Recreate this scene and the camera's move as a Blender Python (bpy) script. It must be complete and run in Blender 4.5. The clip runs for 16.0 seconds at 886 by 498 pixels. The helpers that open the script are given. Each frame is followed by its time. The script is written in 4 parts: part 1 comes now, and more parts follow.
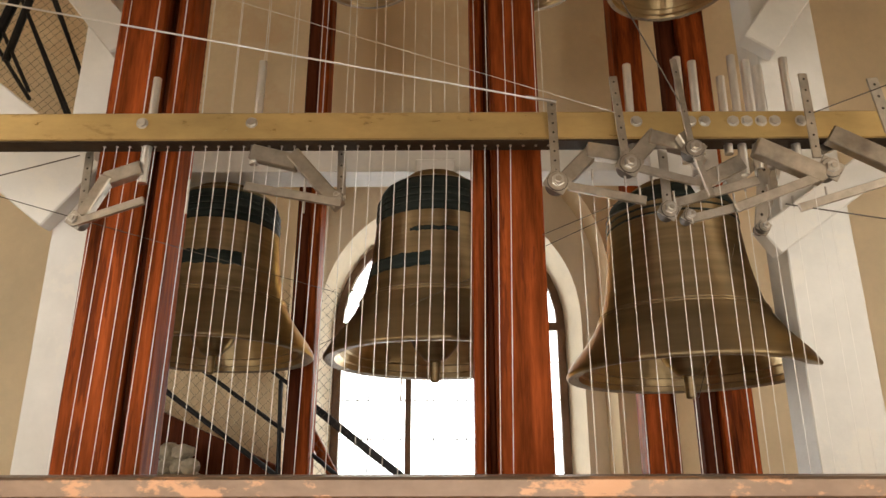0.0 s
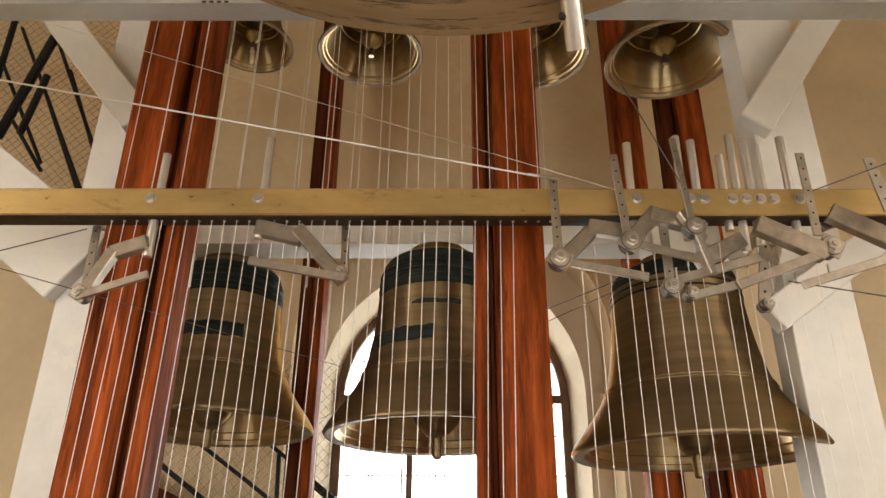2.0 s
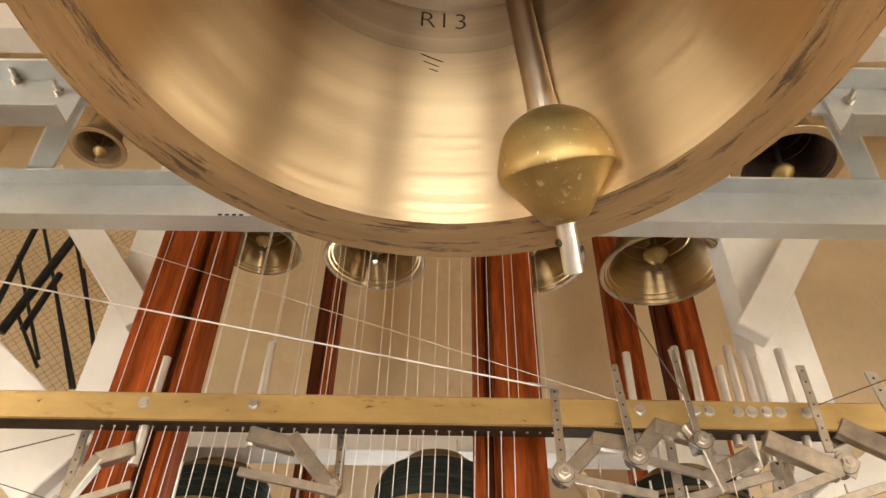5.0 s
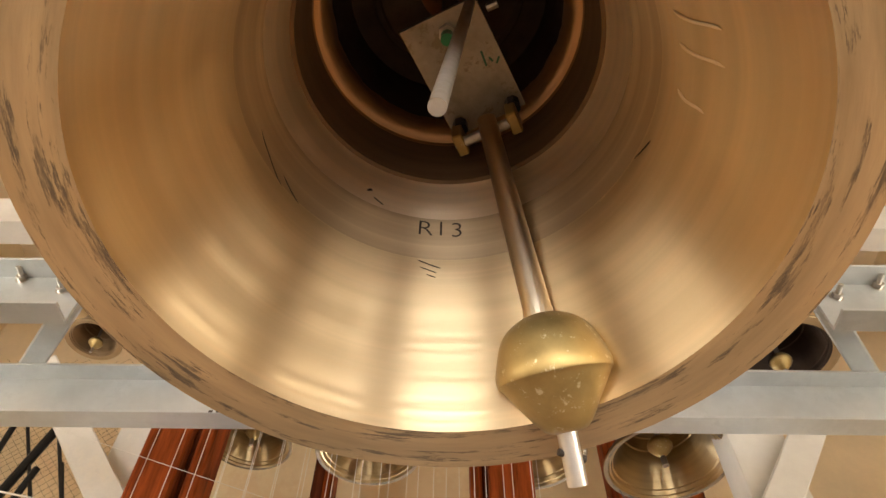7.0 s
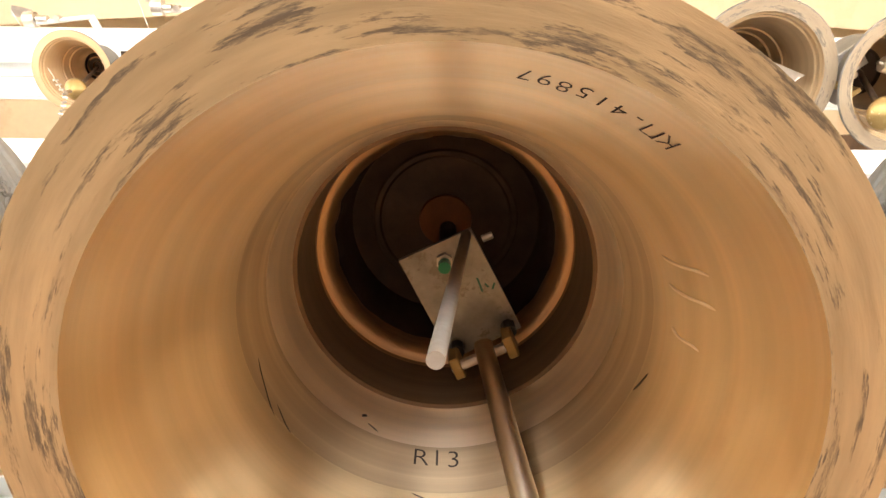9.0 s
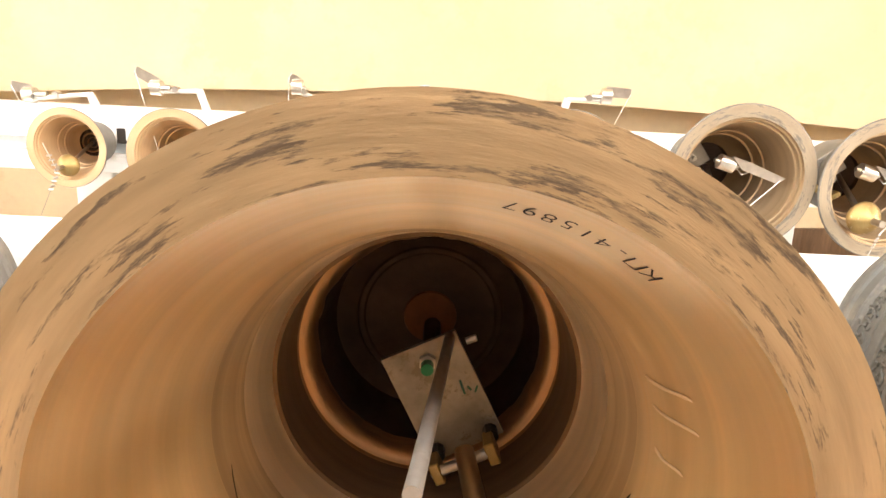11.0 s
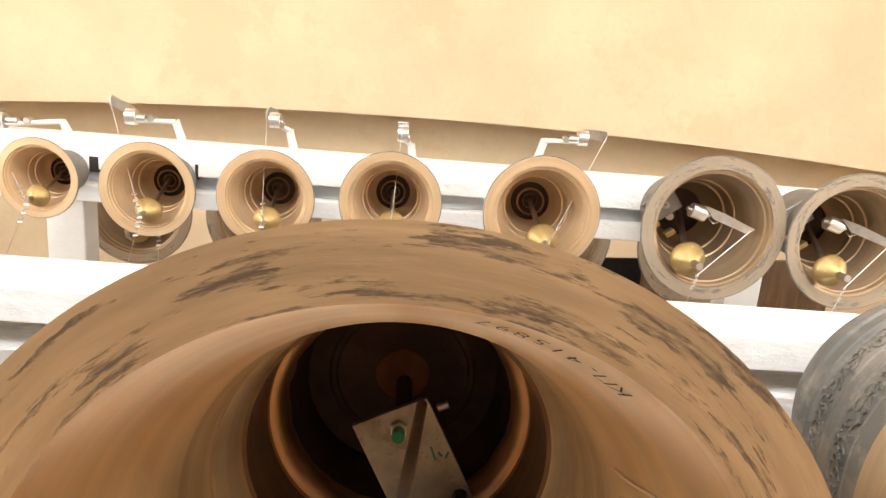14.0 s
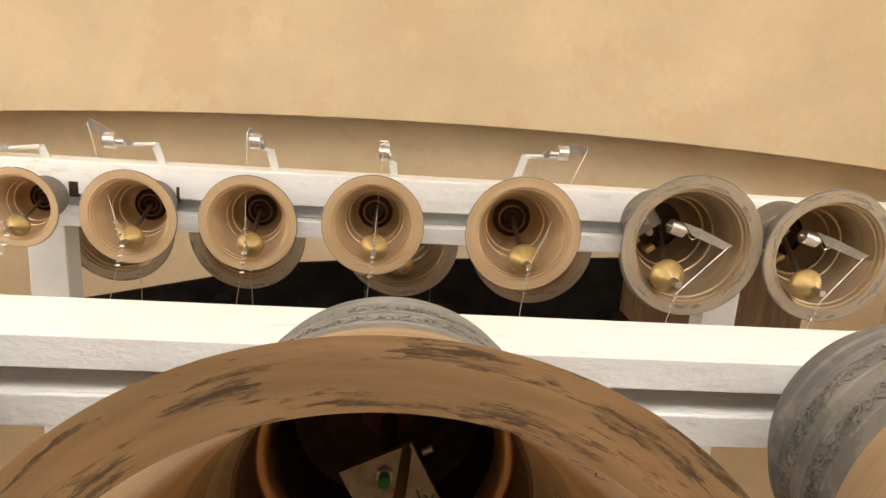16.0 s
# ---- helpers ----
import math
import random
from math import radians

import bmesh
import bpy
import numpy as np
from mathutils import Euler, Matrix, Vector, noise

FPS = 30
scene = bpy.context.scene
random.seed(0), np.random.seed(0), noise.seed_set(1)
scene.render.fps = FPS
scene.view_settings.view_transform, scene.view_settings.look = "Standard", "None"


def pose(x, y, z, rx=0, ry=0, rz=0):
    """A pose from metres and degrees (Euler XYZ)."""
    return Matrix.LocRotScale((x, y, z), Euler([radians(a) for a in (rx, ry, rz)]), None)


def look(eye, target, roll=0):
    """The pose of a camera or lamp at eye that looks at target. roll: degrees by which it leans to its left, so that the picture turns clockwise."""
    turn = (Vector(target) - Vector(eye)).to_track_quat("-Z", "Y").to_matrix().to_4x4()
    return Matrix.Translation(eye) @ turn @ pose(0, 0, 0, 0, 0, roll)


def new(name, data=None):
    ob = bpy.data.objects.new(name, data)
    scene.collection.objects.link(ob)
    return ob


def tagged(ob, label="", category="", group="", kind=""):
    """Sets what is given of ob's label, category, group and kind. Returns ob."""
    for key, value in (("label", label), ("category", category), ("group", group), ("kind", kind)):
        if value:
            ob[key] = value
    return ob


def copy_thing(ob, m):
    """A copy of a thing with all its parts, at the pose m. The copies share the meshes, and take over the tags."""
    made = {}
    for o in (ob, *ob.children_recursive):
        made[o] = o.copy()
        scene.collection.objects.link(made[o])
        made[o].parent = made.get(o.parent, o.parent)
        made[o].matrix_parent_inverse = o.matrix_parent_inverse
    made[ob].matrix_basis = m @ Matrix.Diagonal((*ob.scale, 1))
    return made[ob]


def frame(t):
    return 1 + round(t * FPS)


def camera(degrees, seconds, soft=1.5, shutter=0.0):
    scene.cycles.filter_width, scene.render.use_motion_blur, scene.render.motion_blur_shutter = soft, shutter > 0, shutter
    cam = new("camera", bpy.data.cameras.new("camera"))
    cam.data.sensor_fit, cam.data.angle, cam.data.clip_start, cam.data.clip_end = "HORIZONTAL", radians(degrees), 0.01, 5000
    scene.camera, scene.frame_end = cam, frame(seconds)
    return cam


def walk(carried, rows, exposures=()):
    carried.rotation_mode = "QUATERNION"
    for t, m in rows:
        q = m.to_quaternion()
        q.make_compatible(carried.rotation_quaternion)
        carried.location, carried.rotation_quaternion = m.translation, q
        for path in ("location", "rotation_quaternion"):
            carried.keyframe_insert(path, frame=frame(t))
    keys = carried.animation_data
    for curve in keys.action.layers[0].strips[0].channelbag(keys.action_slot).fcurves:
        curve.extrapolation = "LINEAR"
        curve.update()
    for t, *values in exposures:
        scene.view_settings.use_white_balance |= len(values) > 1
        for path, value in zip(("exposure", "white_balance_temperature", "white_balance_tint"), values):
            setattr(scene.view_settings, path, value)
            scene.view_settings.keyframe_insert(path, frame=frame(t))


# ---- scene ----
cam = camera(65.4, 16.0)
PATH = [
    (0, (0.003, -0.03, 1.539), (-0.006, 1.881, 2.131), -0.1),
    (0.5, (0.006, -0.031, 1.544), (-0.005, 1.869, 2.168), 0.1),
    (1, (-0.002, -0.034, 1.548), (-0.011, 1.852, 2.212), 0.1),
    (1.5, (0.0, -0.032, 1.548), (-0.013, 1.835, 2.264), 0.3),
    (2, (0.003, -0.04, 1.559), (-0.014, 1.803, 2.335), 0.3),
    (2.5, (0.005, -0.044, 1.565), (-0.015, 1.758, 2.432), 0.6),
    (3, (0.004, -0.042, 1.567), (-0.017, 1.714, 2.524), 0.8),
    (5.5, (0.0, -0.066, 1.591), (-0.02, 1.419, 2.931), 1.3),
    (6, (0.0, -0.068, 1.596), (-0.019, 1.332, 3.024), 1.2),
    (6.5, (-0.001, -0.078, 1.609), (-0.02, 1.221, 3.129), 1.3),
    (7, (-0.003, -0.091, 1.616), (-0.016, 1.086, 3.233), 1.0),
    (7.5, (-0.004, -0.103, 1.624), (-0.015, 0.942, 3.329), 0.8),
    (8, (-0.006, -0.117, 1.632), (-0.015, 0.813, 3.402), 0.7),
    (8.5, (-0.006, -0.133, 1.641), (-0.017, 0.674, 3.471), 1.1),
    (9, (-0.007, -0.147, 1.647), (-0.012, 0.545, 3.523), 1.2),
    (9.5, (-0.007, -0.161, 1.652), (-0.009, 0.458, 3.554), 1.5),
    (10, (-0.007, -0.174, 1.657), (-0.002, 0.383, 3.578), 1.5),
    (12.5, (0.0, -0.247, 1.68), (0.068, 0.234, 3.62), -4.3),
    (13, (-0.001, -0.259, 1.681), (0.082, 0.233, 3.618), -5.3),
    (13.5, (-0.007, -0.292, 1.691), (0.083, 0.201, 3.627), -5.9),
    (14, (-0.01, -0.323, 1.694), (0.085, 0.152, 3.635), -6.9),
    (14.5, (-0.01, -0.355, 1.698), (0.091, 0.106, 3.642), -8.1),
    (15, (-0.009, -0.389, 1.699), (0.102, 0.073, 3.642), -9.4),
    (15.5, (-0.01, -0.422, 1.702), (0.113, 0.06, 3.639), -10.6),
    (16, (-0.008, -0.45, 1.706), (0.13, 0.063, 3.635), -11.7),
]
EXPOSURE = [(0.0, -0.66, 7000, 10), (2.0, -0.60, 7100, 10), (2.6, -0.15, 7050, 10), (5.5, 0.0, 7100, 10), (7.0, 0.2, 6800, 10), (9.0, 0.98, 6250, 10), (10.0, 1.0, 6200, 10),
            (13.0, 1.0, 6150, 10), (14.0, 0.58, 5980, 10), (15.0, 0.15, 6150, 10), (16.0, -0.15, 6450, 10)]
walk(cam, [(t, look(eye, target, roll)) for t, eye, target, roll in PATH], EXPOSURE)

# ---- light ----
world = bpy.data.worlds.new("world")
scene.world = world
world.use_nodes = True
wn = world.node_tree
sky = wn.nodes.new("ShaderNodeTexSky")
sky.sky_type, sky.sun_disc, sky.sun_elevation, sky.sun_rotation = "NISHITA", False, radians(38), radians(150)
wn.links.new(sky.outputs[0], wn.nodes["Background"].inputs[0])
wn.nodes["Background"].inputs[1].default_value = 0.12


def area_lamp(name, m, sx, sy, watts, colour):
    d = bpy.data.lights.new(name, "AREA")
    d.shape, d.size, d.size_y, d.energy, d.color = "RECTANGLE", sx, sy, watts, colour
    ob = new(name, d)
    ob.matrix_world = m
    return ob


# daylight in the window openings: behind the bells, behind the player's place and in the side walls
area_lamp("window_light_north", look((0.03, 5.33, 2.15), (0.03, 0, 2.15)), 1.7, 2.6, 20, (1.0, 0.97, 0.92))
for wx, ww, watts in ((-2.75, 2.2, 78), (0.0, 1.7, 40), (2.75, 2.2, 78)):
    area_lamp("window_light_south", look((wx, -2.95, 1.25), (0.6 * wx, 1.0, 2.3)), ww, 2.2, watts, (1.0, 0.94, 0.85))
area_lamp("window_light_east", look((4.62, -0.8, 2.9), (0.0, 0.0, 3.1)), 2.0, 3.9, 172, (1.0, 0.92, 0.80))
area_lamp("window_light_west", look((-4.62, -0.8, 2.9), (0.0, 0.0, 3.1)), 2.0, 3.9, 205, (1.0, 0.93, 0.83))


# ---- materials ----
def material(name, base, rough=0.5, metal=0.0, spread=0.12, scale=6.0, fine=60.0, bump=0.15, stretch=(1, 1, 1), along=0.5, aniso=0.0, dirt=None, dirt_amount=0.5, dirt_scale=2.5, rings=False, rand=0.0, rough_spread=0.1, spec=0.3, radial=9.0, grit=0.0, edge=None):
    """A surface with broad and fine variation, optional dirt and fine relief. rings: the grain runs round the thing's upright axis."""
    m = bpy.data.materials.new(name)
    m.use_nodes = True
    n, l = m.node_tree.nodes, m.node_tree.links
    b = n["Principled BSDF"]
    co = n.new("ShaderNodeTexCoord").outputs["Object"]
    if rings:
        sep = n.new("ShaderNodeSeparateXYZ")
        l.new(co, sep.inputs[0])
        def op(kind, a, c=None):
            o = n.new("ShaderNodeMath")
            o.operation = kind
            l.new(a, o.inputs[0])
            if isinstance(c, float):
                o.inputs[1].default_value = c
            elif c is not None:
                l.new(c, o.inputs[1])
            return o.outputs[0]
        rad = op("SQRT", op("ADD", op("MULTIPLY", sep.outputs[0], sep.outputs[0]), op("MULTIPLY", sep.outputs[1], sep.outputs[1])))
        com = n.new("ShaderNodeCombineXYZ")
        l.new(op("MULTIPLY", sep.outputs[0], along), com.inputs[0])
        l.new(op("MULTIPLY", sep.outputs[1], along), com.inputs[1])
        l.new(op("MULTIPLY", op("ADD", rad, sep.outputs[2]), radial), com.inputs[2])
        co = com.outputs[0]
    else:
        mp = n.new("ShaderNodeMapping")
        mp.inputs["Scale"].default_value = stretch
        l.new(co, mp.inputs[0])
        co = mp.outputs[0]

    def nz(sc, detail, r=0.6):
        t = n.new("ShaderNodeTexNoise")
        t.inputs["Scale"].default_value, t.inputs["Detail"].default_value, t.inputs["Roughness"].default_value = sc, detail, r
        l.new(co, t.inputs["Vector"])
        return t.outputs["Fac"]

    def mixed(kind, fac, a, c):
        x = n.new("ShaderNodeMix")
        x.data_type, x.blend_type = "RGBA", kind
        for slot, v in ((0, fac), (6, a), (7, c)):
            if isinstance(v, (int, float)):
                x.inputs[slot].default_value = v
            elif isinstance(v, tuple):
                x.inputs[slot].default_value = (*v, 1)
            else:
                l.new(v, x.inputs[slot])
        return x.outputs[2]

    def ramp(v, lo, hi, a, c):
        r = n.new("ShaderNodeMapRange")
        r.inputs[1].default_value, r.inputs[2].default_value, r.inputs[3].default_value, r.inputs[4].default_value = lo, hi, a, c
        l.new(v, r.inputs[0])
        return r.outputs[0]

    broad, grain = nz(scale, 4), nz(fine, 5, 0.65)
    dark = tuple(c * (1 - 2.2 * spread) for c in base)
    light = tuple(min(1, c * (1 + spread)) for c in base)
    col = mixed("MIX", ramp(broad, 0.3, 0.7, 0, 1), dark, light)
    col = mixed("MULTIPLY", 0.55, col, mixed("MIX", ramp(grain, 0.3, 0.7, 0, 1), (1 - 2 * spread,) * 3, (1, 1, 1)))
    if dirt:
        d = nz(dirt_scale, 6, 0.7)
        mask = ramp(d, 0.62 - 0.2 * dirt_amount, 0.665 - 0.2 * dirt_amount, 0, min(1, 0.55 + dirt_amount * 0.5))
        if grit:
            # brushed, broken edges: the stain is worn through by fine short scratches
            fleck = n.new("ShaderNodeTexNoise")
            fleck.inputs["Scale"].default_value, fleck.inputs["Detail"].default_value, fleck.inputs["Roughness"].default_value = grit, 6, 0.75
            l.new(co, fleck.inputs["Vector"])
            cut = n.new("ShaderNodeMath")
            cut.operation = "MULTIPLY"
            l.new(mask, cut.inputs[0])
            l.new(ramp(fleck.outputs["Fac"], 0.40, 0.56, 0.12, 1), cut.inputs[1])
            mask = cut.outputs[0]
        col = mixed("MIX", mask, col, dirt)
    if rand:
        info = n.new("ShaderNodeObjectInfo")
        col = mixed("MIX", ramp(info.outputs["Random"], 0, 1, 0, rand), col, (0.02, 0.02, 0.02))
    l.new(col, b.inputs["Base Color"])
    l.new(ramp(grain, 0.3, 0.7, max(0.03, rough - rough_spread), min(1, rough + rough_spread)), b.inputs["Roughness"])
    b.inputs["Metallic"].default_value = metal
    b.inputs["Specular IOR Level"].default_value = spec
    if edge:
        b.inputs["Specular Tint"].default_value = (*edge, 1)
    if aniso:
        tan = n.new("ShaderNodeTangent")
        tan.direction_type, tan.axis = "RADIAL", "Z"
        l.new(tan.outputs[0], b.inputs["Tangent"])
        b.inputs["Anisotropic"].default_value, b.inputs["Anisotropic Rotation"].default_value = aniso, 0.25
    if bump:
        bp = n.new("ShaderNodeBump")
        bp.inputs["Strength"].default_value, bp.inputs["Distance"].default_value = bump, 0.003
        l.new(grain, bp.inputs["Height"])
        l.new(bp.outputs[0], b.inputs["Normal"])
    return m


M_BRONZE_IN = material("turned_bronze", (0.71, 0.535, 0.325), 0.45, 1.0, 0.10, 2.5, 16, 0.05, rings=True, along=0.07, aniso=0.97, rough_spread=0.12)
M_POLISH = material("polished_bronze_band", (0.86, 0.69, 0.49), 0.40, 1.0, 0.08, 2.5, 16, 0.03, rings=True, along=0.07, aniso=0.9, rough_spread=0.08)
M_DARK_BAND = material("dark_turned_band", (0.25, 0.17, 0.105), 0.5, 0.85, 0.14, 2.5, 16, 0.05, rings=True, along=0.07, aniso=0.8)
M_RIM = material("worn_bronze_rim", (0.53, 0.375, 0.205), 0.5, 0.65, 0.12, 3, 14, 0.35, rings=True, along=0.85, dirt=(0.07, 0.056, 0.048), dirt_amount=0.43, dirt_scale=6.8, radial=8.0, grit=14)
M_RIM_GREY = material("grey_brown_rim", (0.36, 0.28, 0.19), 0.55, 0.25, 0.1, 4, 14, 0.25, rings=True, along=1.6, dirt=(0.10, 0.09, 0.08), dirt_amount=0.5, dirt_scale=4.0, grit=20)
# much darker base colour, used high inside the bells and on a stud
M_DARK_IN = material("dark_inner_bronze", (0.085, 0.056, 0.042), 0.55, 0.35, 0.2, 9, 50, 0.3)
M_PATINA = material("dark_patina_bronze", (0.22, 0.20, 0.17), 0.55, 0.15, 0.15, 6, 60, 0.25, dirt=(0.10, 0.10, 0.09), dirt_amount=0.4)
M_BELL_OUT = material("dull_brown_bronze", (0.32, 0.232, 0.13), 0.36, 0.9, 0.16, 2, 9, 0.0, rings=True, along=0.12, aniso=0.8, rough_spread=0.03, spec=0.1, edge=(0.22, 0.17, 0.12))
M_BELL_GREEN = material("green_black_patina", (0.040, 0.05, 0.046), 0.5, 0.3, 0.2, 5, 26, 0.05, rings=True, spec=0.15, edge=(0.2, 0.2, 0.2))
M_BELL_PALE = material("pale_turned_bronze", (0.66, 0.47, 0.275), 0.45, 0.6, 0.10, 3, 14, 0.05, rings=True, along=0.1, aniso=0.6)
M_BELL_BRIGHT = material("bright_turned_bronze", (0.50, 0.37, 0.20), 0.34, 1.0, 0.12, 3, 9, 0.0, rings=True, along=0.1, aniso=0.9, rough_spread=0.03)
M_CLAPPER = material("brushed_brass_ball", (0.44, 0.31, 0.125), 0.46, 0.8, 0.12, 10, 90, 0.12, dirt=(0.72, 0.62, 0.42), dirt_amount=0.08, dirt_scale=55)
M_STEEL = material("bright_steel", (0.62, 0.58, 0.53), 0.34, 1.0, 0.08, 30, 50, 0.0, rough_spread=0.02)
M_STEEL_DULL = material("brushed_steel_plate", (0.52, 0.465, 0.395), 0.34, 1.0, 0.12, 18, 50, 0.0, rough_spread=0.02)
M_CLAPPER_ROD = material("oiled_steel_rod", (0.66, 0.57, 0.44), 0.30, 1.0, 0.03, 10, 40, 0.0, rough_spread=0.02)
M_GALV = material("galvanised_steel", (0.66, 0.69, 0.70), 0.38, 0.55, 0.05, 7, 40, 0.05, dirt=(0.58, 0.61, 0.62), dirt_amount=0.3, dirt_scale=9)
M_BRASS_BAR = material("yellow_passivated_bar", (0.62, 0.43, 0.18), 0.36, 0.75, 0.12, 3, 45, 0.1, stretch=(0.4, 1, 1), dirt=(0.34, 0.22, 0.085), dirt_amount=0.27, dirt_scale=9, grit=30)
M_WOOD = material("red_brown_varnished_timber", (0.34, 0.074, 0.019), 0.5, 0.0, 0.37, 5, 30, 0.25, stretch=(3.5, 3.5, 0.3), dirt=(0.10, 0.022, 0.010), dirt_amount=0.3, dirt_scale=4, spec=0.03)
M_WOOD_DARK = material("dark_stained_timber", (0.11, 0.03, 0.014), 0.6, 0.0, 0.25, 5, 30, 0.25, stretch=(3.5, 3.5, 0.3), spec=0.03)
M_WHITE = material("white_painted_steel", (0.71, 0.685, 0.64), 0.5, 0.0, 0.04, 4, 20, 0.8, dirt=(0.72, 0.68, 0.61), dirt_amount=0.2)
M_WHITE_ROUGH = material("thick_brushed_white_paint", (0.80, 0.775, 0.73), 0.45, 0.0, 0.03, 3, 24, 2.2, stretch=(0.5, 1, 1.6), dirt=(0.66, 0.60, 0.50), dirt_amount=0.12, dirt_scale=11)
M_PLASTER = material("cream_plaster", (0.76, 0.615, 0.41), 0.85, 0.0, 0.05, 1.4, 22, 0.2, dirt=(0.70, 0.53, 0.34), dirt_amount=0.4, dirt_scale=0.9)
M_PLASTER_PALE = material("pale_reveal_plaster", (0.82, 0.72, 0.56), 0.85, 0.0, 0.05, 2, 25, 0.2)
M_BLACK = material("black_painted_iron", (0.02, 0.02, 0.022), 0.4, 0.3, 0.2, 8, 60, 0.1)
M_WIRE = material("steel_wire", (0.82, 0.79, 0.74), 0.4, 0.3, 0.05, 20, 90, 0.02)
M_CABLE = material("dark_steel_cable", (0.14, 0.12, 0.10), 0.45, 0.5, 0.1, 20, 90, 0.0)
M_NET = material("grey_netting", (0.16, 0.14, 0.11), 0.8, 0.0, 0.1, 20, 90, 0.0)
M_SHELF = material("copper_coated_ledge", (0.24, 0.16, 0.11), 0.42, 0.55, 0.15, 5, 50, 0.2, stretch=(1, 2, 2), dirt=(0.50, 0.26, 0.14), dirt_amount=0.42, dirt_scale=7)
M_LEDGE_WOOD = material("orange_wood", (0.60, 0.30, 0.09), 0.4, 0.0, 0.12, 5, 40, 0.1, stretch=(0.4, 3, 3))
M_MASONRY = material("rubble_masonry", (0.42, 0.36, 0.27), 0.9, 0.0, 0.2, 8, 40, 0.8, dirt=(0.2, 0.16, 0.12), dirt_amount=0.3)
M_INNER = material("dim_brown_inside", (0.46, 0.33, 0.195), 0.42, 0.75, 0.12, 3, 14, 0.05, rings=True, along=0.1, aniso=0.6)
# darker brown for the topmost inside of the small bells
M_CROWN = material("dark_brown_crown", (0.07, 0.045, 0.03), 0.55, 0.4, 0.2, 6, 40, 0.1)
M_PLATE = material("scuffed_grey_plate", (0.36, 0.33, 0.29), 0.48, 0.8, 0.14, 14, 90, 0.05, dirt=(0.19, 0.15, 0.11), dirt_amount=0.3, dirt_scale=12)
# near-black colour puts in the shade of an open hatch
M_HATCH = material("hatch_shade_boards", (0.016, 0.014, 0.013), 0.8, 0.0, 0.25, 5, 30, 0.2, spec=0.05)
M_BROWN = material("bare_brown_boards", (0.17, 0.105, 0.062), 0.75, 0.0, 0.2, 5, 30, 0.2, stretch=(3, 0.4, 1), spec=0.1)
M_GREEN_INK = material("green_marker", (0.03, 0.12, 0.09), 0.6, 0.0, 0.02)
M_PALE_ROD = material("pale_zinc_rod", (0.44, 0.39, 0.33), 0.42, 0.7, 0.08, 20, 90, 0.0)
M_ROD = material("bright_round_rod", (0.84, 0.80, 0.75), 0.33, 1.0, 0.05, 16, 50, 0.0, rough_spread=0.02)
M_RUST = material("rusty_brown_bronze", (0.24, 0.095, 0.035), 0.6, 0.2, 0.15, 12, 60, 0.1)
M_GREEN = material("green_plastic", (0.02, 0.22, 0.10), 0.35, 0.0, 0.05)
M_STRIP = material("underside_shade_brown", (0.055, 0.034, 0.02), 0.6, 0.0, 0.2, 8, 50, 0.1, spec=0.1)
M_INK = material("black_marker", (0.035, 0.025, 0.018), 0.6, 0.0, 0.02)
M_SCRATCH = material("bright_scratch", (0.85, 0.68, 0.45), 0.4, 0.2, 0.02)
M_FRAME = material("brown_window_frame", (0.20, 0.11, 0.06), 0.5, 0.0, 0.15, 6, 40, 0.1)
M_FLOOR = material("worn_floor", (0.15, 0.11, 0.08), 0.6, 0.0, 0.2, 4, 40, 0.2, stretch=(4, 0.4, 1))


def glass_material():
    m = bpy.data.materials.new("window_glass")
    m.use_nodes = True
    b = m.node_tree.nodes["Principled BSDF"]
    b.inputs["Base Color"].default_value = (0.95, 0.97, 0.97, 1)
    b.inputs["Roughness"].default_value, b.inputs["Transmission Weight"].default_value, b.inputs["IOR"].default_value = 0.02, 1.0, 1.45
    return m


def sky_glow():
    m = bpy.data.materials.new("overcast_sky_glow")
    m.use_nodes = True
    n = m.node_tree.nodes
    n.remove(n["Principled BSDF"])
    e = n.new("ShaderNodeEmission")
    e.inputs[0].default_value, e.inputs[1].default_value = (0.93, 0.96, 1.0, 1), 9.0
    m.node_tree.links.new(e.outputs[0], n["Material Output"].inputs[0])
    return m


M_GLASS, M_SKY = glass_material(), sky_glow()


# ---- building blocks ----
def finish(bm, name, mat, smooth=False, angle=35):
    bmesh.ops.recalc_face_normals(bm, faces=bm.faces[:])
    me = bpy.data.meshes.new(name)
    bm.to_mesh(me)
    bm.free()
    for m in (mat if isinstance(mat, (list, tuple)) else [mat]):
        me.materials.append(m)
    if smooth:
        for p in me.polygons:
            p.use_smooth = True
        me.set_sharp_from_angle(angle=radians(angle))
    return me


def part(name, bm, mat, parent=None, label="", smooth=False):
    ob = new(name, finish(bm, name, mat, smooth))
    if parent:
        ob.parent = parent
    return tagged(ob, label)


def thing(name, label, category, group="", kind="", at=(0, 0, 0)):
    ob = new(name)
    ob.empty_display_size = 0.05
    ob.location = at
    return tagged(ob, label, category, group, kind)


def box(a, b, bevel=0.004, bm=None):
    bm = bm or bmesh.new()
    c = [(p + q) / 2 for p, q in zip(a, b)]
    s = [abs(q - p) for p, q in zip(a, b)]
    r = bmesh.ops.create_cube(bm, size=1, matrix=Matrix.Translation(c) @ Matrix.Diagonal((*s, 1)))
    if bevel:
        es = list({e for v in r["verts"] for e in v.link_edges})
        bmesh.ops.bevel(bm, geom=es, offset=min(bevel, min(s) * 0.3), segments=1, affect="EDGES")
    return bm


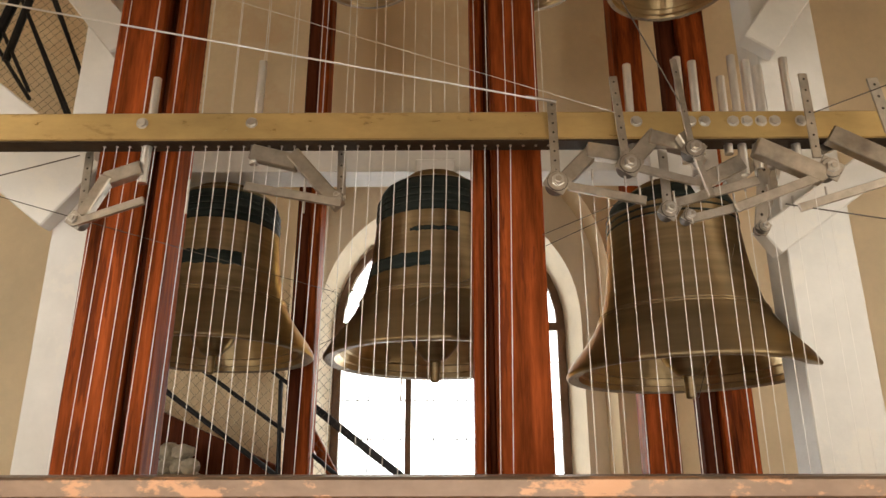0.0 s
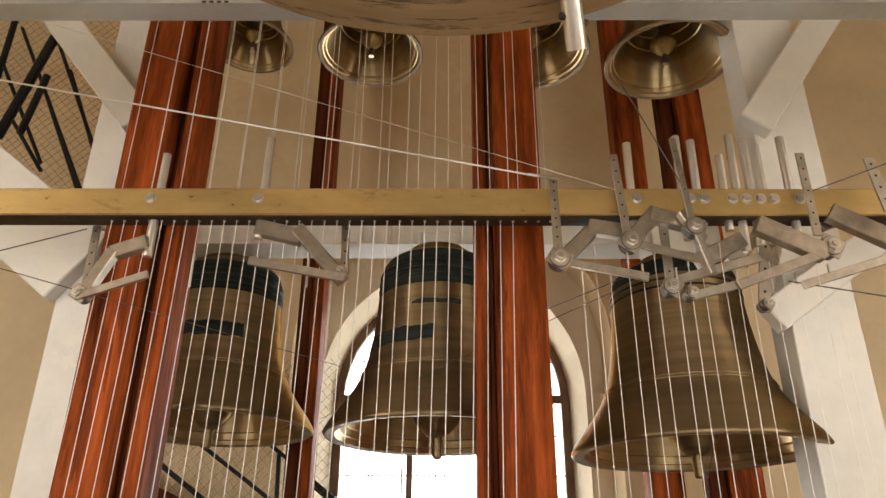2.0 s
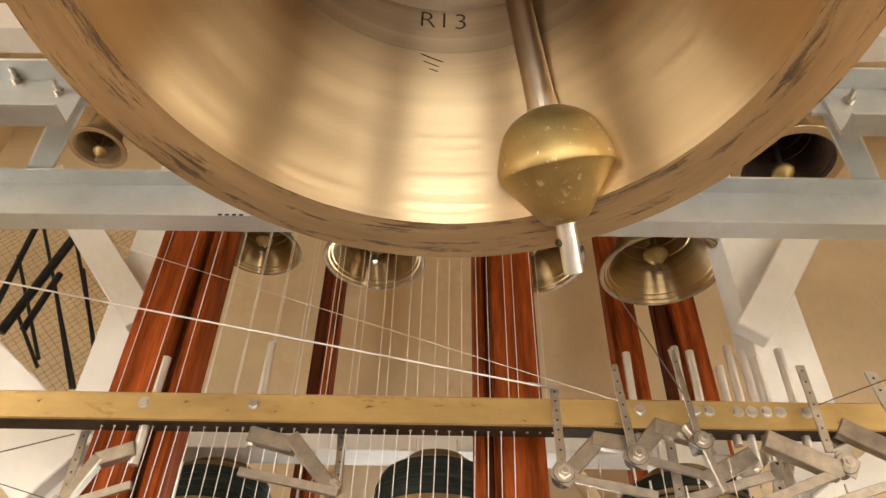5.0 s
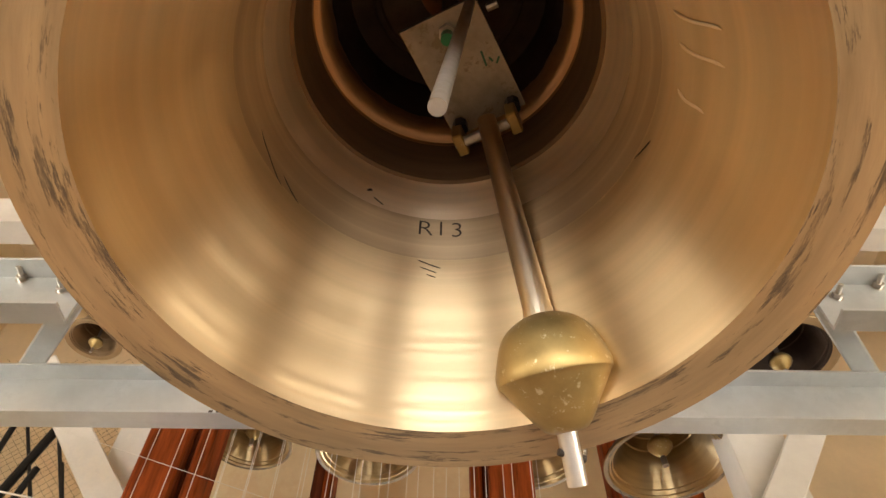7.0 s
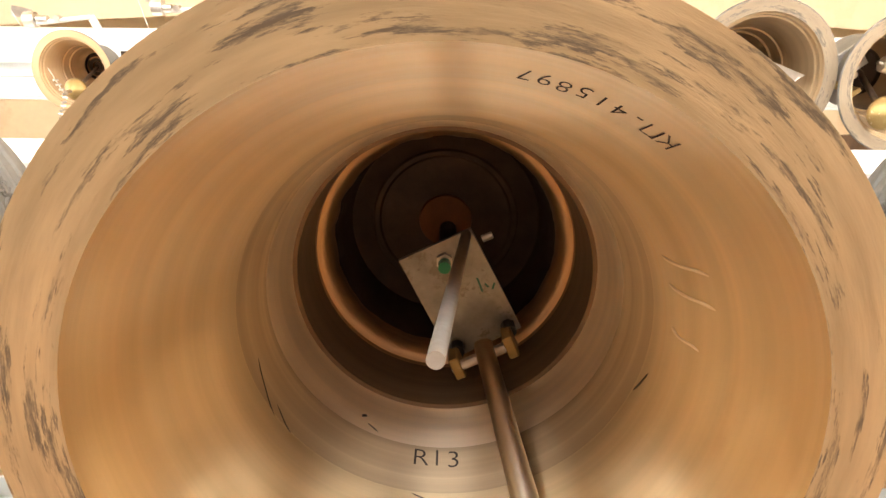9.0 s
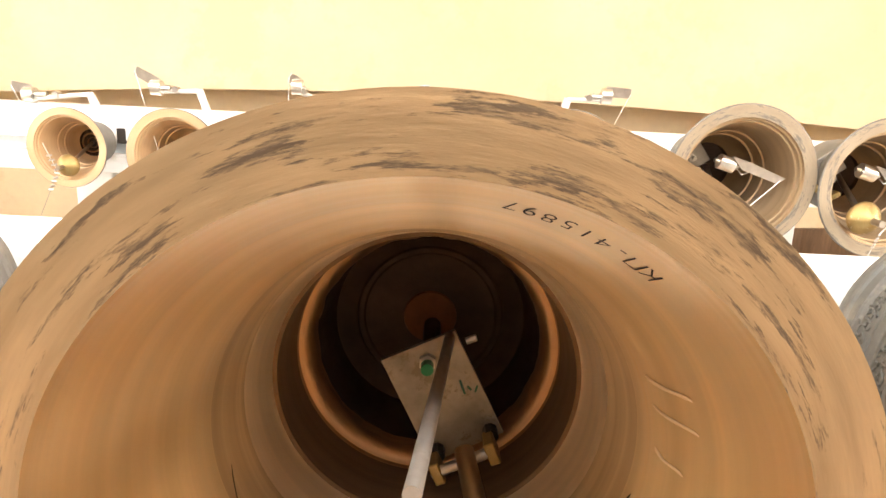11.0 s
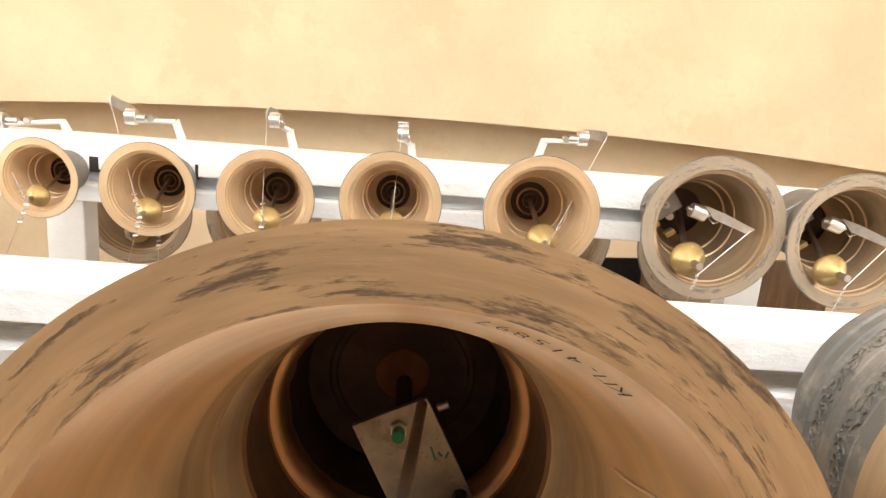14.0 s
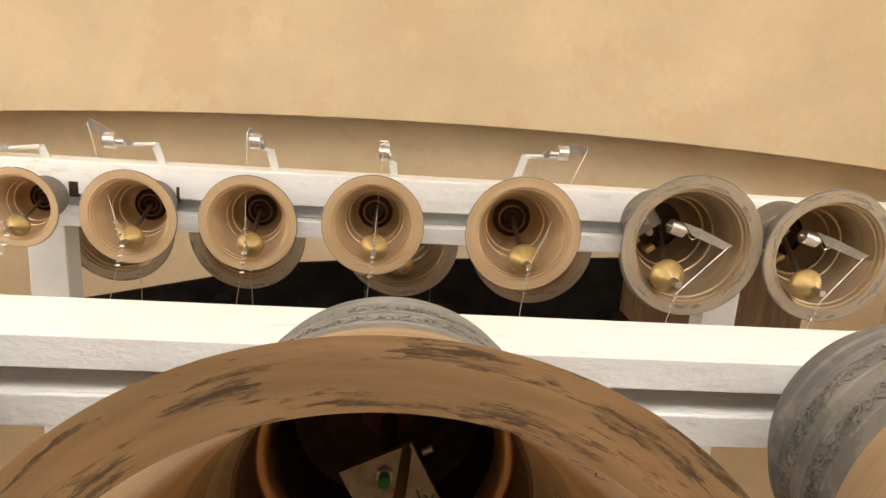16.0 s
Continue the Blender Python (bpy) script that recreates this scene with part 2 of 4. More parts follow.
def bar_between(p, q, w, h, bevel=0.002, bm=None, side=(0, 1, 0), over=0.0):
    """A flat bar from p to q; its thickness h lies along side as nearly as may be, w across."""
    bm = bm or bmesh.new()
    p, q = Vector(p), Vector(q)
    d = (q - p).normalized()
    t = Vector(side)
    t = (t - d * t.dot(d)).normalized()
    u = d.cross(t)
    m = Matrix((d, u, t)).transposed().to_4x4()
    m.translation = (p + q) / 2
    L = (q - p).length + 2 * over
    r = bmesh.ops.create_cube(bm, size=1, matrix=m @ Matrix.Diagonal((L, w, h, 1)))
    if bevel:
        es = list({e for v in r["verts"] for e in v.link_edges})
        bmesh.ops.bevel(bm, geom=es, offset=min(bevel, min(w, h, L) * 0.3), segments=1, affect="EDGES")
    return bm


def rod(p, q, r, seg=12, bm=None, r2=None):
    bm = bm or bmesh.new()
    p, q = Vector(p), Vector(q)
    m = (q - p).to_track_quat("Z", "Y").to_matrix().to_4x4()
    m.translation = (p + q) / 2
    bmesh.ops.create_cone(bm, cap_ends=True, segments=seg, radius1=r, radius2=r if r2 is None else r2, depth=(q - p).length, matrix=m)
    return bm


def lathe(profile, seg=48, bm=None, m=Matrix(), closed=False, slots=None):
    """Turns (radius, height) points round the upright axis; slots: the material of each band."""
    bm = bm or bmesh.new()
    rings = []
    for r, z in profile:
        if r < 1e-5:
            rings.append([bm.verts.new(m @ Vector((0, 0, z)))])
        else:
            rings.append([bm.verts.new(m @ Vector((r * math.cos(2 * math.pi * k / seg), r * math.sin(2 * math.pi * k / seg), z))) for k in range(seg)])
    pairs = list(zip(rings, rings[1:])) + ([(rings[-1], rings[0])] if closed else [])
    for i, (a, b) in enumerate(pairs):
        for k in range(seg):
            j = (k + 1) % seg
            vs = [a[k % len(a)], a[j % len(a)], b[j % len(b)], b[k % len(b)]]
            vs = list(dict.fromkeys(vs))
            if len(vs) > 2:
                f = bm.faces.new(vs)
                if slots:
                    f.material_index = slots[i]
    return bm


def hex_bolt(p, axis, r=0.0085, h=0.006, parent=None, name="bolt"):
    p, axis = Vector(p), Vector(axis).normalized()
    bm = rod(p - axis * 0.004, p + axis * h, r, 6)
    rod(p - axis * 0.003, p + axis * 0.0005, r * 1.35, 14, bm)
    return part(name, bm, M_STEEL, parent, "bright hexagonal bolt head")


def add_tube(bm, points, r, seg=6):
    """Adds one connected thin tube through the points, tapered at its ends."""
    P = [Vector(p) for p in points]
    rings = []
    for i, p in enumerate(P):
        d = (P[min(i + 1, len(P) - 1)] - P[max(i - 1, 0)]).normalized()
        u = d.orthogonal().normalized() if not rings else (u - d * u.dot(d)).normalized()
        w = d.cross(u)
        rr = r * (0.35 if i in (0, len(P) - 1) else 1)
        rings.append([bm.verts.new(p + rr * (u * math.cos(2 * math.pi * k / seg) + w * math.sin(2 * math.pi * k / seg))) for k in range(seg)])
    for a, b in zip(rings, rings[1:]):
        for k in range(seg):
            bm.faces.new((a[k], a[(k + 1) % seg], b[(k + 1) % seg], b[k]))
    bm.faces.new(rings[0]), bm.faces.new(rings[-1])


def tube(points, r, seg=6):
    bm = bmesh.new()
    add_tube(bm, points, r, seg)
    return bm


def smoothed(points, n=4):
    """A finer profile through the points."""
    out = []
    P = [Vector(p) for p in points]
    for i in range(len(P) - 1):
        a, b, c, d = P[max(0, i - 1)], P[i], P[i + 1], P[min(len(P) - 1, i + 2)]
        for k in range(n):
            t = k / n
            out.append(tuple(0.5 * (2 * b + (c - a) * t + (2 * a - 5 * b + 4 * c - d) * t * t + (3 * b - a - 3 * c + d) * t ** 3)))
    return out + [tuple(P[-1])]


# ---- the setting: a bell chamber closed all round ----
def arched_wall(name, y0, y1, x0, x1, z0, z1, cx, half, sill, spring, mat, label, splay=0.0):
    """A wall across x with one round-arched opening that narrows by splay towards its far face."""
    bm = bmesh.new()
    n = 28
    line = [(-1, -1)] + [(-math.cos(math.pi * k / n), math.sin(math.pi * k / n)) for k in range(n + 1)] + [(1, -1)]
    rings = []
    for y, h in ((y0, half), (y1, half - splay)):
        hole = [bm.verts.new((cx + u * h, y, sill if v < 0 else spring + v * h)) for u, v in line]
        last = len(line) - 1
        edge = [bm.verts.new((x0 if k <= 1 else x1 if k >= last - 1 else cx + u * h, y, z0 if v < 0 else spring if k in (1, last - 1) else z1)) for k, (u, v) in enumerate(line)]
        corner = [bm.verts.new((x0, y, z1)), bm.verts.new((x1, y, z1))]
        for k in range(1, last - 1):
            if k == 1:
                bm.faces.new((hole[1], edge[1], corner[0], edge[2], hole[2]))
            elif k == last - 2:
                bm.faces.new((hole[k], edge[k], corner[1], edge[k + 1], hole[k + 1]))
            else:
                bm.faces.new((hole[k], edge[k], edge[k + 1], hole[k + 1]))
        bm.faces.new((hole[0], edge[0], edge[1], hole[1]))
        bm.faces.new((hole[last], edge[last], edge[last - 1], hole[last - 1]))
        bm.faces.new((hole[0], edge[0], edge[last], hole[last]))
        rings.append((hole, edge[:2] + [corner[0]] + edge[2:-2] + [corner[1]] + edge[-2:]))
    for a, b in zip(rings[0], rings[1]):
        for k in range(len(a)):
            m = (k + 1) % len(a)
            bm.faces.new((a[k], a[m], b[m], b[k]))
    return tagged(part(name, bm, mat), label, "wall", kind="structure")


X, YN, YS = 4.6, 5.0, -3.0
arched_wall("wall_north", YN - 0.20, YN + 0.05, -X, X, -0.2, 7.6, 0.03, 1.15, 0.7, 2.85, M_PLASTER, "cream plastered wall with a broad round-arched window niche", 0.03)
arched_wall("wall_north_reveal", YN + 0.05, YN + 0.55, -X, X, -0.2, 7.6, 0.03, 0.98, 0.8, 2.57, M_PLASTER_PALE, "pale plastered inner arch round the window glass", 0.10)
for a, b, c, h in ((-X, -1.35, -2.75, 1.15), (-1.35, 1.35, 0.0, 0.9), (1.35, X, 2.75, 1.15)):
    arched_wall("wall_south", YS - 0.4, YS, a, b, -0.2, 7.6, c, h, 0.12, 1.5, M_PLASTER, "cream plastered wall with an arched window behind the playing place")
for s, nm in ((-1, "wall_west"), (1, "wall_east")):
    side = arched_wall(nm, 0.0, 0.4, YS - 0.4, YN + 0.55, -0.2, 7.6, -0.8, 1.1, 0.85, 3.9, M_PLASTER, "cream plastered tower wall with a tall arched window")
    side.matrix_world = Matrix(((0, s, 0, s * X), (1, 0, 0, 0), (0, 0, 1, 0), (0, 0, 0, 1)))
tagged(part("floor", box((-X, YS, -0.2), (X, YN, 0.0), 0), M_FLOOR), "worn brown floor of the bell chamber", "floor", kind="structure")


def ceiling():
    """Plaster ceiling with a wide round opening, a drum above it and an upper ceiling."""
    bm = bmesh.new()
    z, t = 7.0, 0.25
    cx, cy, r = 0.2, 45.0, 45.03
    n = 40
    xs = [-X - 0.3 + (2 * X + 0.6) * k / n for k in range(n + 1)]
    ys = [cy - math.sqrt(r * r - (x - cx) ** 2) for x in xs]
    for k in range(n):
        v = [bm.verts.new(p) for p in ((xs[k], YS - 0.2, z), (xs[k + 1], YS - 0.2, z), (xs[k + 1], ys[k + 1], z), (xs[k], ys[k], z),
                                       (xs[k + 1], ys[k + 1], z + 0.6), (xs[k], ys[k], z + 0.6))]
        bm.faces.new(v[:4])
        bm.faces.new((v[3], v[2], v[4], v[5]))
    bmesh.ops.remove_doubles(bm, verts=bm.verts[:], dist=1e-5)
    box((-X - 0.3, YS - 0.3, z + 0.6), (X + 0.3, YN + 0.4, z + 0.8), 0, bm)
    return tagged(part("ceiling", bm, M_PLASTER), "cream plaster ceiling with a curved edge", "ceiling", kind="structure")


ceiling()


def window():
    w = thing("window_1", "round-arched window with thin brown glazing bars, bright daylight behind", "window", kind="structure", at=(0.03, YN + 0.4, 0.8))
    half, sp = 0.88, 2.57 - 0.8
    bm = bmesh.new()
    for s in (-1, 1):
        box((s * half - 0.03, -0.03, 0), (s * half + 0.03, 0.03, sp), 0.003, bm)
    box((-half, -0.03, 0), (half, 0.03, 0.06), 0.003, bm)
    box((-half, -0.035, sp - 0.03), (half, 0.035, sp + 0.03), 0.003, bm)
    for k in range(20):
        a, b = math.pi * k / 20, math.pi * (k + 1) / 20
        bar_between((half * math.cos(a), 0, sp + half * math.sin(a)), (half * math.cos(b), 0, sp + half * math.sin(b)), 0.06, 0.06, 0, bm, over=0.005)
    part("window_frame", bm, M_FRAME, w)
    part("mullion", box((-0.345, -0.03, 0.06), (-0.30, 0.03, sp + 0.76), 0.003), M_FRAME, w)
    for k in range(1, 7):
        x = -half + 2 * half * k / 7
        part("glazing_bar", box((x - 0.004, -0.008, 0.06), (x + 0.004, 0.008, sp + math.sqrt(half * half - x * x)), 0.001), M_FRAME, w)
    for k in range(1, 8):
        z = 0.29 * k + 0.04
        h = half if z < sp else math.sqrt(max(0.01, half * half - (z - sp) ** 2))
        part("glazing_bar", box((-h, -0.0075, z - 0.004), (h, 0.0075, z + 0.004), 0.001), M_FRAME, w)
    g = bmesh.new()
    box((-half, -0.003, 0.03), (half, 0.003, sp), 0, g)
    arch = [(half * math.cos(math.pi * k / 24), sp + half * math.sin(math.pi * k / 24)) for k in range(25)]
    a = [g.verts.new((x, -0.003, z)) for x, z in arch]
    b = [g.verts.new((x, 0.003, z)) for x, z in arch]
    g.faces.new(a), g.faces.new(b)
    for k in range(25):
        g.faces.new((a[k], a[(k + 1) % 25], b[(k + 1) % 25], b[k]))
    pane = part("pane", g, M_GLASS, w)
    pane.visible_shadow = False


window()
bd = tagged(part("backdrop", box((-3.5, 8.0, -3), (3.5, 8.05, 7), 0), M_SKY), "blank bright overcast sky outside the window", "sky", kind="structure")
bd2 = tagged(part("backdrop", box((-3.5, -6.05, -3), (3.5, -6.0, 7), 0), M_SKY), "blank bright overcast sky outside the window", "sky", kind="structure")


# ---- timber posts and white steel frame ----
def timber_post(boards, z0, z1, label):
    post = thing("timber_post", label, "post", "posts of the old timber frame", at=(0, 0, z0))
    for x0, x1, y0, y1, mat in boards:
        bm = box((x0, y0, 0), (x1, y1, z1 - z0), 0.01)
        part("timber", bm, mat, post, "dark recessed timber" if mat is M_WOOD_DARK else "")
    return post


timber_post([(-1.285, -1.10, 2.30, 2.48, M_WOOD), (-1.10, -1.072, 2.36, 2.46, M_WOOD_DARK), (-1.072, -1.005, 2.33, 2.50, M_WOOD)], 0.0, 6.4, "thick red-brown varnished timber post with a dark joint")
timber_post([(0.172, 0.355, 2.30, 2.48, M_WOOD), (0.148, 0.172, 2.37, 2.46, M_WOOD_DARK), (0.10, 0.148, 2.35, 2.50, M_WOOD)], 0.0, 6.4, "thick red-brown varnished timber post with a dark joint")
timber_post([(-0.966, -0.88, 4.2, 4.34, M_WOOD_DARK), (-0.88, -0.806, 4.17, 4.36, M_WOOD)], 0.0, 6.4, "slim dark red timber post near the window wall")
timber_post([(1.10, 1.285, 3.9, 4.06, M_WOOD)], 0.0, 6.4, "red-brown timber post behind the large bell")
timber_post([(1.43, 1.53, 3.95, 4.06, M_WOOD_DARK), (1.53, 1.715, 3.9, 4.08, M_WOOD)], 0.0, 6.4, "red-brown timber post with a dark recessed half")

frame_thing = thing("bell_rack", "white painted steel bell rack with posts, beams and braces", "frame")


def white(name, bm, label=""):
    return part(name, bm, M_WHITE, frame_thing, label)


white("post", box((-1.60, 2.62, 0), (-1.44, 2.78, 6.2)))
white("post", box((1.37, 2.62, 0), (1.645, 2.80, 6.2)))
white("brace", bar_between((-2.15, 2.58, 4.20), (-1.38, 2.58, 3.27), 0.15, 0.08, 0.006))
white("brace", bar_between((-2.6, 2.58, 3.42), (-1.5, 2.58, 2.57), 0.34, 0.08, 0.006))
white("brace", bar_between((1.95, 2.56, 4.10), (1.34, 2.56, 3.24), 0.15, 0.08, 0.006))
white("brace", bar_between((2.4, 2.56, 3.15), (1.26, 2.56, 2.36), 0.13, 0.08, 0.006))
white("beam", box((-1.44, 3.15, 2.93), (1.37, 3.35, 3.22)))
white("beam", box((-1.44, 2.82, 4.45), (1.37, 3.0, 4.70)))
white("beam", box((-X, 2.60, 5.6), (X, 2.80, 5.9)))
# a pair of channel beams that carries the largest bells
ZB = 3.36
for y0, y1 in ((0.262, 0.352), (0.425, 0.517)):
    bm = box((-X, y0, ZB), (X, y1, ZB + 0.018), 0.003)
    box((-X, y0, ZB + 0.262), (X, y1, ZB + 0.28), 0.003, bm)
    inner = y1 - 0.012 if y0 < 0.3 else y0
    box((-X, inner, ZB + 0.018), (X, inner + 0.012, ZB + 0.262), 0, bm)
    box((-X, y0 if y0 < 0.3 else y1 - 0.012, ZB + 0.018), (X, (y0 if y0 < 0.3 else y1 - 0.012) + 0.012, ZB + 0.262), 0, bm)
    part("beam", bm, M_WHITE_ROUGH, frame_thing, "heavy white steel beam with rough brushed paint")
# upper pair, over the row of small bells
ZU = 4.42
for x, w in ((-1.26, 0.035), (-0.865, 0.012)):
    part("slot", box((x - w / 2, 0.075, ZU - 0.002), (x + w / 2, 0.135, ZU + 0.02), 0.001), M_INK, frame_thing, "dark slot in the white beam")
part("strip", box((-X, 0.128, ZU + 0.05), (X, 0.182, ZU + 0.06), 0.002), M_GALV, frame_thing, "grey steel strip between the beams")
for y0, y1 in ((-0.005, 0.125), (0.185, 0.255)):
    part("beam", box((-X, y0, ZU), (X, y1, ZU + 0.12), 0.004), M_WHITE_ROUGH, frame_thing, "white steel beam over the small bells")
for x in (-1.39, 1.40):
    white("beam", box((x - 0.075, 0.255, ZU + 0.02), (x + 0.075, 2.62, ZU + 0.14)))
white("beam", box((-X, 0.30, 5.45), (X, 0.42, 5.6)))


# ---- galvanised channels beyond the largest bell ----
def channel(name, p, q, h, w, t=0.009, open_to=-1, mat=None, label=""):
    """A steel channel along x, its web at the back, open towards the player."""
    x0, x1, y, z = p, q[0], q[1], q[2]
    bm = box((x0, y, z), (x1, y + w, z + t), 0.001)
    box((x0, y, z + h - t), (x1, y + w, z + h), 0.001, bm)
    box((x0, y + w - t, z + t), (x1, y + w, z + h - t), 0, bm)
    ob = thing(name, label, "beam", "galvanised channels")
    part("channel", bm, mat or M_GALV, ob)
    return ob


gal = channel("steel_channel", -X, (X, 1.534, 3.0), 0.20, 0.075, label="long galvanised steel channel with faint stencil marks")
for x0 in (-0.72, -0.42):
    for k in range(4):
        part("stencil_mark", box((x0 + 0.022 * k, 1.5325, 3.001), (x0 + 0.022 * k + 0.012, 1.534, 3.008), 0), M_INK, gal)
for s in (-1, 1):
    c = channel("steel_channel", min(s * 1.04, s * X), (max(s * 1.04, s * X), 1.105, 3.0), 0.20, 0.075, label="short galvanised steel channel bolted to the frame")
    for bx, bz in ((1.105, 3.135), (1.245, 3.185), (2.0, 3.14)):
        hex_bolt((s * bx, 1.171, bz), (0, -1, 0), 0.015, 0.014, c)
        part("bolt_shank", rod((s * bx, 1.165, bz), (s * bx, 1.128, bz + 0.004), 0.0075, 10), M_STEEL, c)
    tie = thing("steel_tie", "galvanised square tube tying two channels together", "beam", "galvanised ties")
    part("tube", bar_between((s * 1.045, 1.155, 3.235), (s * 1.42, 1.62, 3.235), 0.072, 0.07, 0.006, side=(0, 0, 1)), M_GALV, tie)
    part("end_plate", bar_between((s * 1.05, 1.19, 3.10), (s * 1.05, 1.19, 3.27), 0.10, 0.012, 0.002, side=(0, 1, 0)), M_GALV, tie)


# ---- bells ----
def bell_profiles(R, H, thick=0.085, flat=0.18):
    """Outer and inner turned lines of a bell with mouth radius R and height H, mouth at height 0."""
    out = smoothed([(R * 0.985, 0), (R, 0.012 * H), (R * 0.985, 0.035 * H), (R * 0.925, 0.09 * H), (R * 0.81, 0.18 * H), (R * 0.71, 0.28 * H), (R * 0.64, 0.40 * H), (R * 0.592, 0.56 * H), (R * 0.565, 0.74 * H), (R * 0.555, 0.86 * H)], 3)
    out += smoothed([(R * 0.548, 0.89 * H), (R * 0.50, 0.95 * H), (R * 0.37, 0.985 * H), (R * 0.0, H)], 3)
    q = 1 - flat
    steps = [(0.80, 0.006), (0.79, 0.03), (0.765, 0.034), (0.755, 0.07), (0.735, 0.075), (0.70, 0.16), (0.64, 0.28), (0.60, 0.41), (0.578, 0.418), (0.54, 0.54), (0.515, 0.548), (0.48, 0.68), (0.42, 0.76), (0.36, 0.80), (0.355, 0.86), (0, 0.865)]
    inn = [(R * r * (1 + (q / 0.80 - 1) * max(0, 1 - z / 0.3)), z * H) for r, z in steps]
    return out, inn


def bell_mesh(R, H, bands=(), seg=64, flat=0.18):
    """One shell: outside, mouth rim, inside. bands: (low, high, slot) in parts of the height give outside bands their surface."""
    out, inn = bell_profiles(R, H, flat=flat)
    prof = list(reversed(out)) + inn
    slots = []
    for i in range(len(prof) - 1):
        zm = (prof[i][1] + prof[i + 1][1]) / 2 / H
        if i < len(out) - 1:
            s = 0
            for lo, hi, k in bands:
                if lo <= zm < hi:
                    s = k
        elif i == len(out) - 1:
            s = 1
        else:
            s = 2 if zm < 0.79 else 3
        slots.append(s)
    return lathe(prof, seg, slots=slots)


def clapper_mesh(ball):
    bm = lathe(smoothed([(0.0, -ball * 0.95), (ball * 0.3, -ball * 0.85), (ball * 0.98, -ball * 0.05), (ball * 0.92, ball * 0.4), (ball * 0.5, ball * 0.86), (0.0, ball)], 4), 24)
    return bm


def small_bell(name, R, at, label, group, outer, rim, inner, clap=(0, 0.25), ball=0.3, drop=0.0, flat=0.18, springs=True):
    """A hung bell > shell, clapper (> ball, tail)."""
    H = R * 1.7
    b = thing(name, label, "bell", group, at=at)
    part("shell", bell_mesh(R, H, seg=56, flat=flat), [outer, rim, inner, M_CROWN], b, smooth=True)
    part("hanger", rod((0, 0, H * 0.99), (0, 0, H + R * 0.35), R * 0.12, 12), M_STEEL_DULL, b)
    cx, cy = clap[0] * R, clap[1] * R
    for zr, rr in ((0.76, 0.24), (0.80, 0.13)) if springs else ():
        part("spring_ring", lathe([(R * rr * 0.93, zr * H), (R * rr, zr * H - 0.006), (R * rr * 1.1, zr * H), (R * rr, zr * H + 0.006)], 24, closed=True), M_RING, b, smooth=True)
    cl = part("clapper", rod((0, 0, H * 0.78), (cx, cy, drop + R * 0.1), R * 0.045, 10), M_STEEL_DULL, b)
    bm = clapper_mesh(R * ball)
    bmesh.ops.translate(bm, verts=bm.verts[:], vec=(cx, cy, drop + R * 0.05))
    part("ball", bm, M_CLAPPER, cl, "brushed brass clapper ball", smooth=True)
    bm = rod((cx, cy, drop - R * ball * 0.7), (cx, cy, drop - R * ball * 1.55), R * 0.05, 10)
    part("tail", bm, M_STEEL_DULL, cl, "dull steel tail of the clapper")
    return b


# the largest bell, over the player's head
BX, BY, BZ = -0.006, 0.350, 2.340


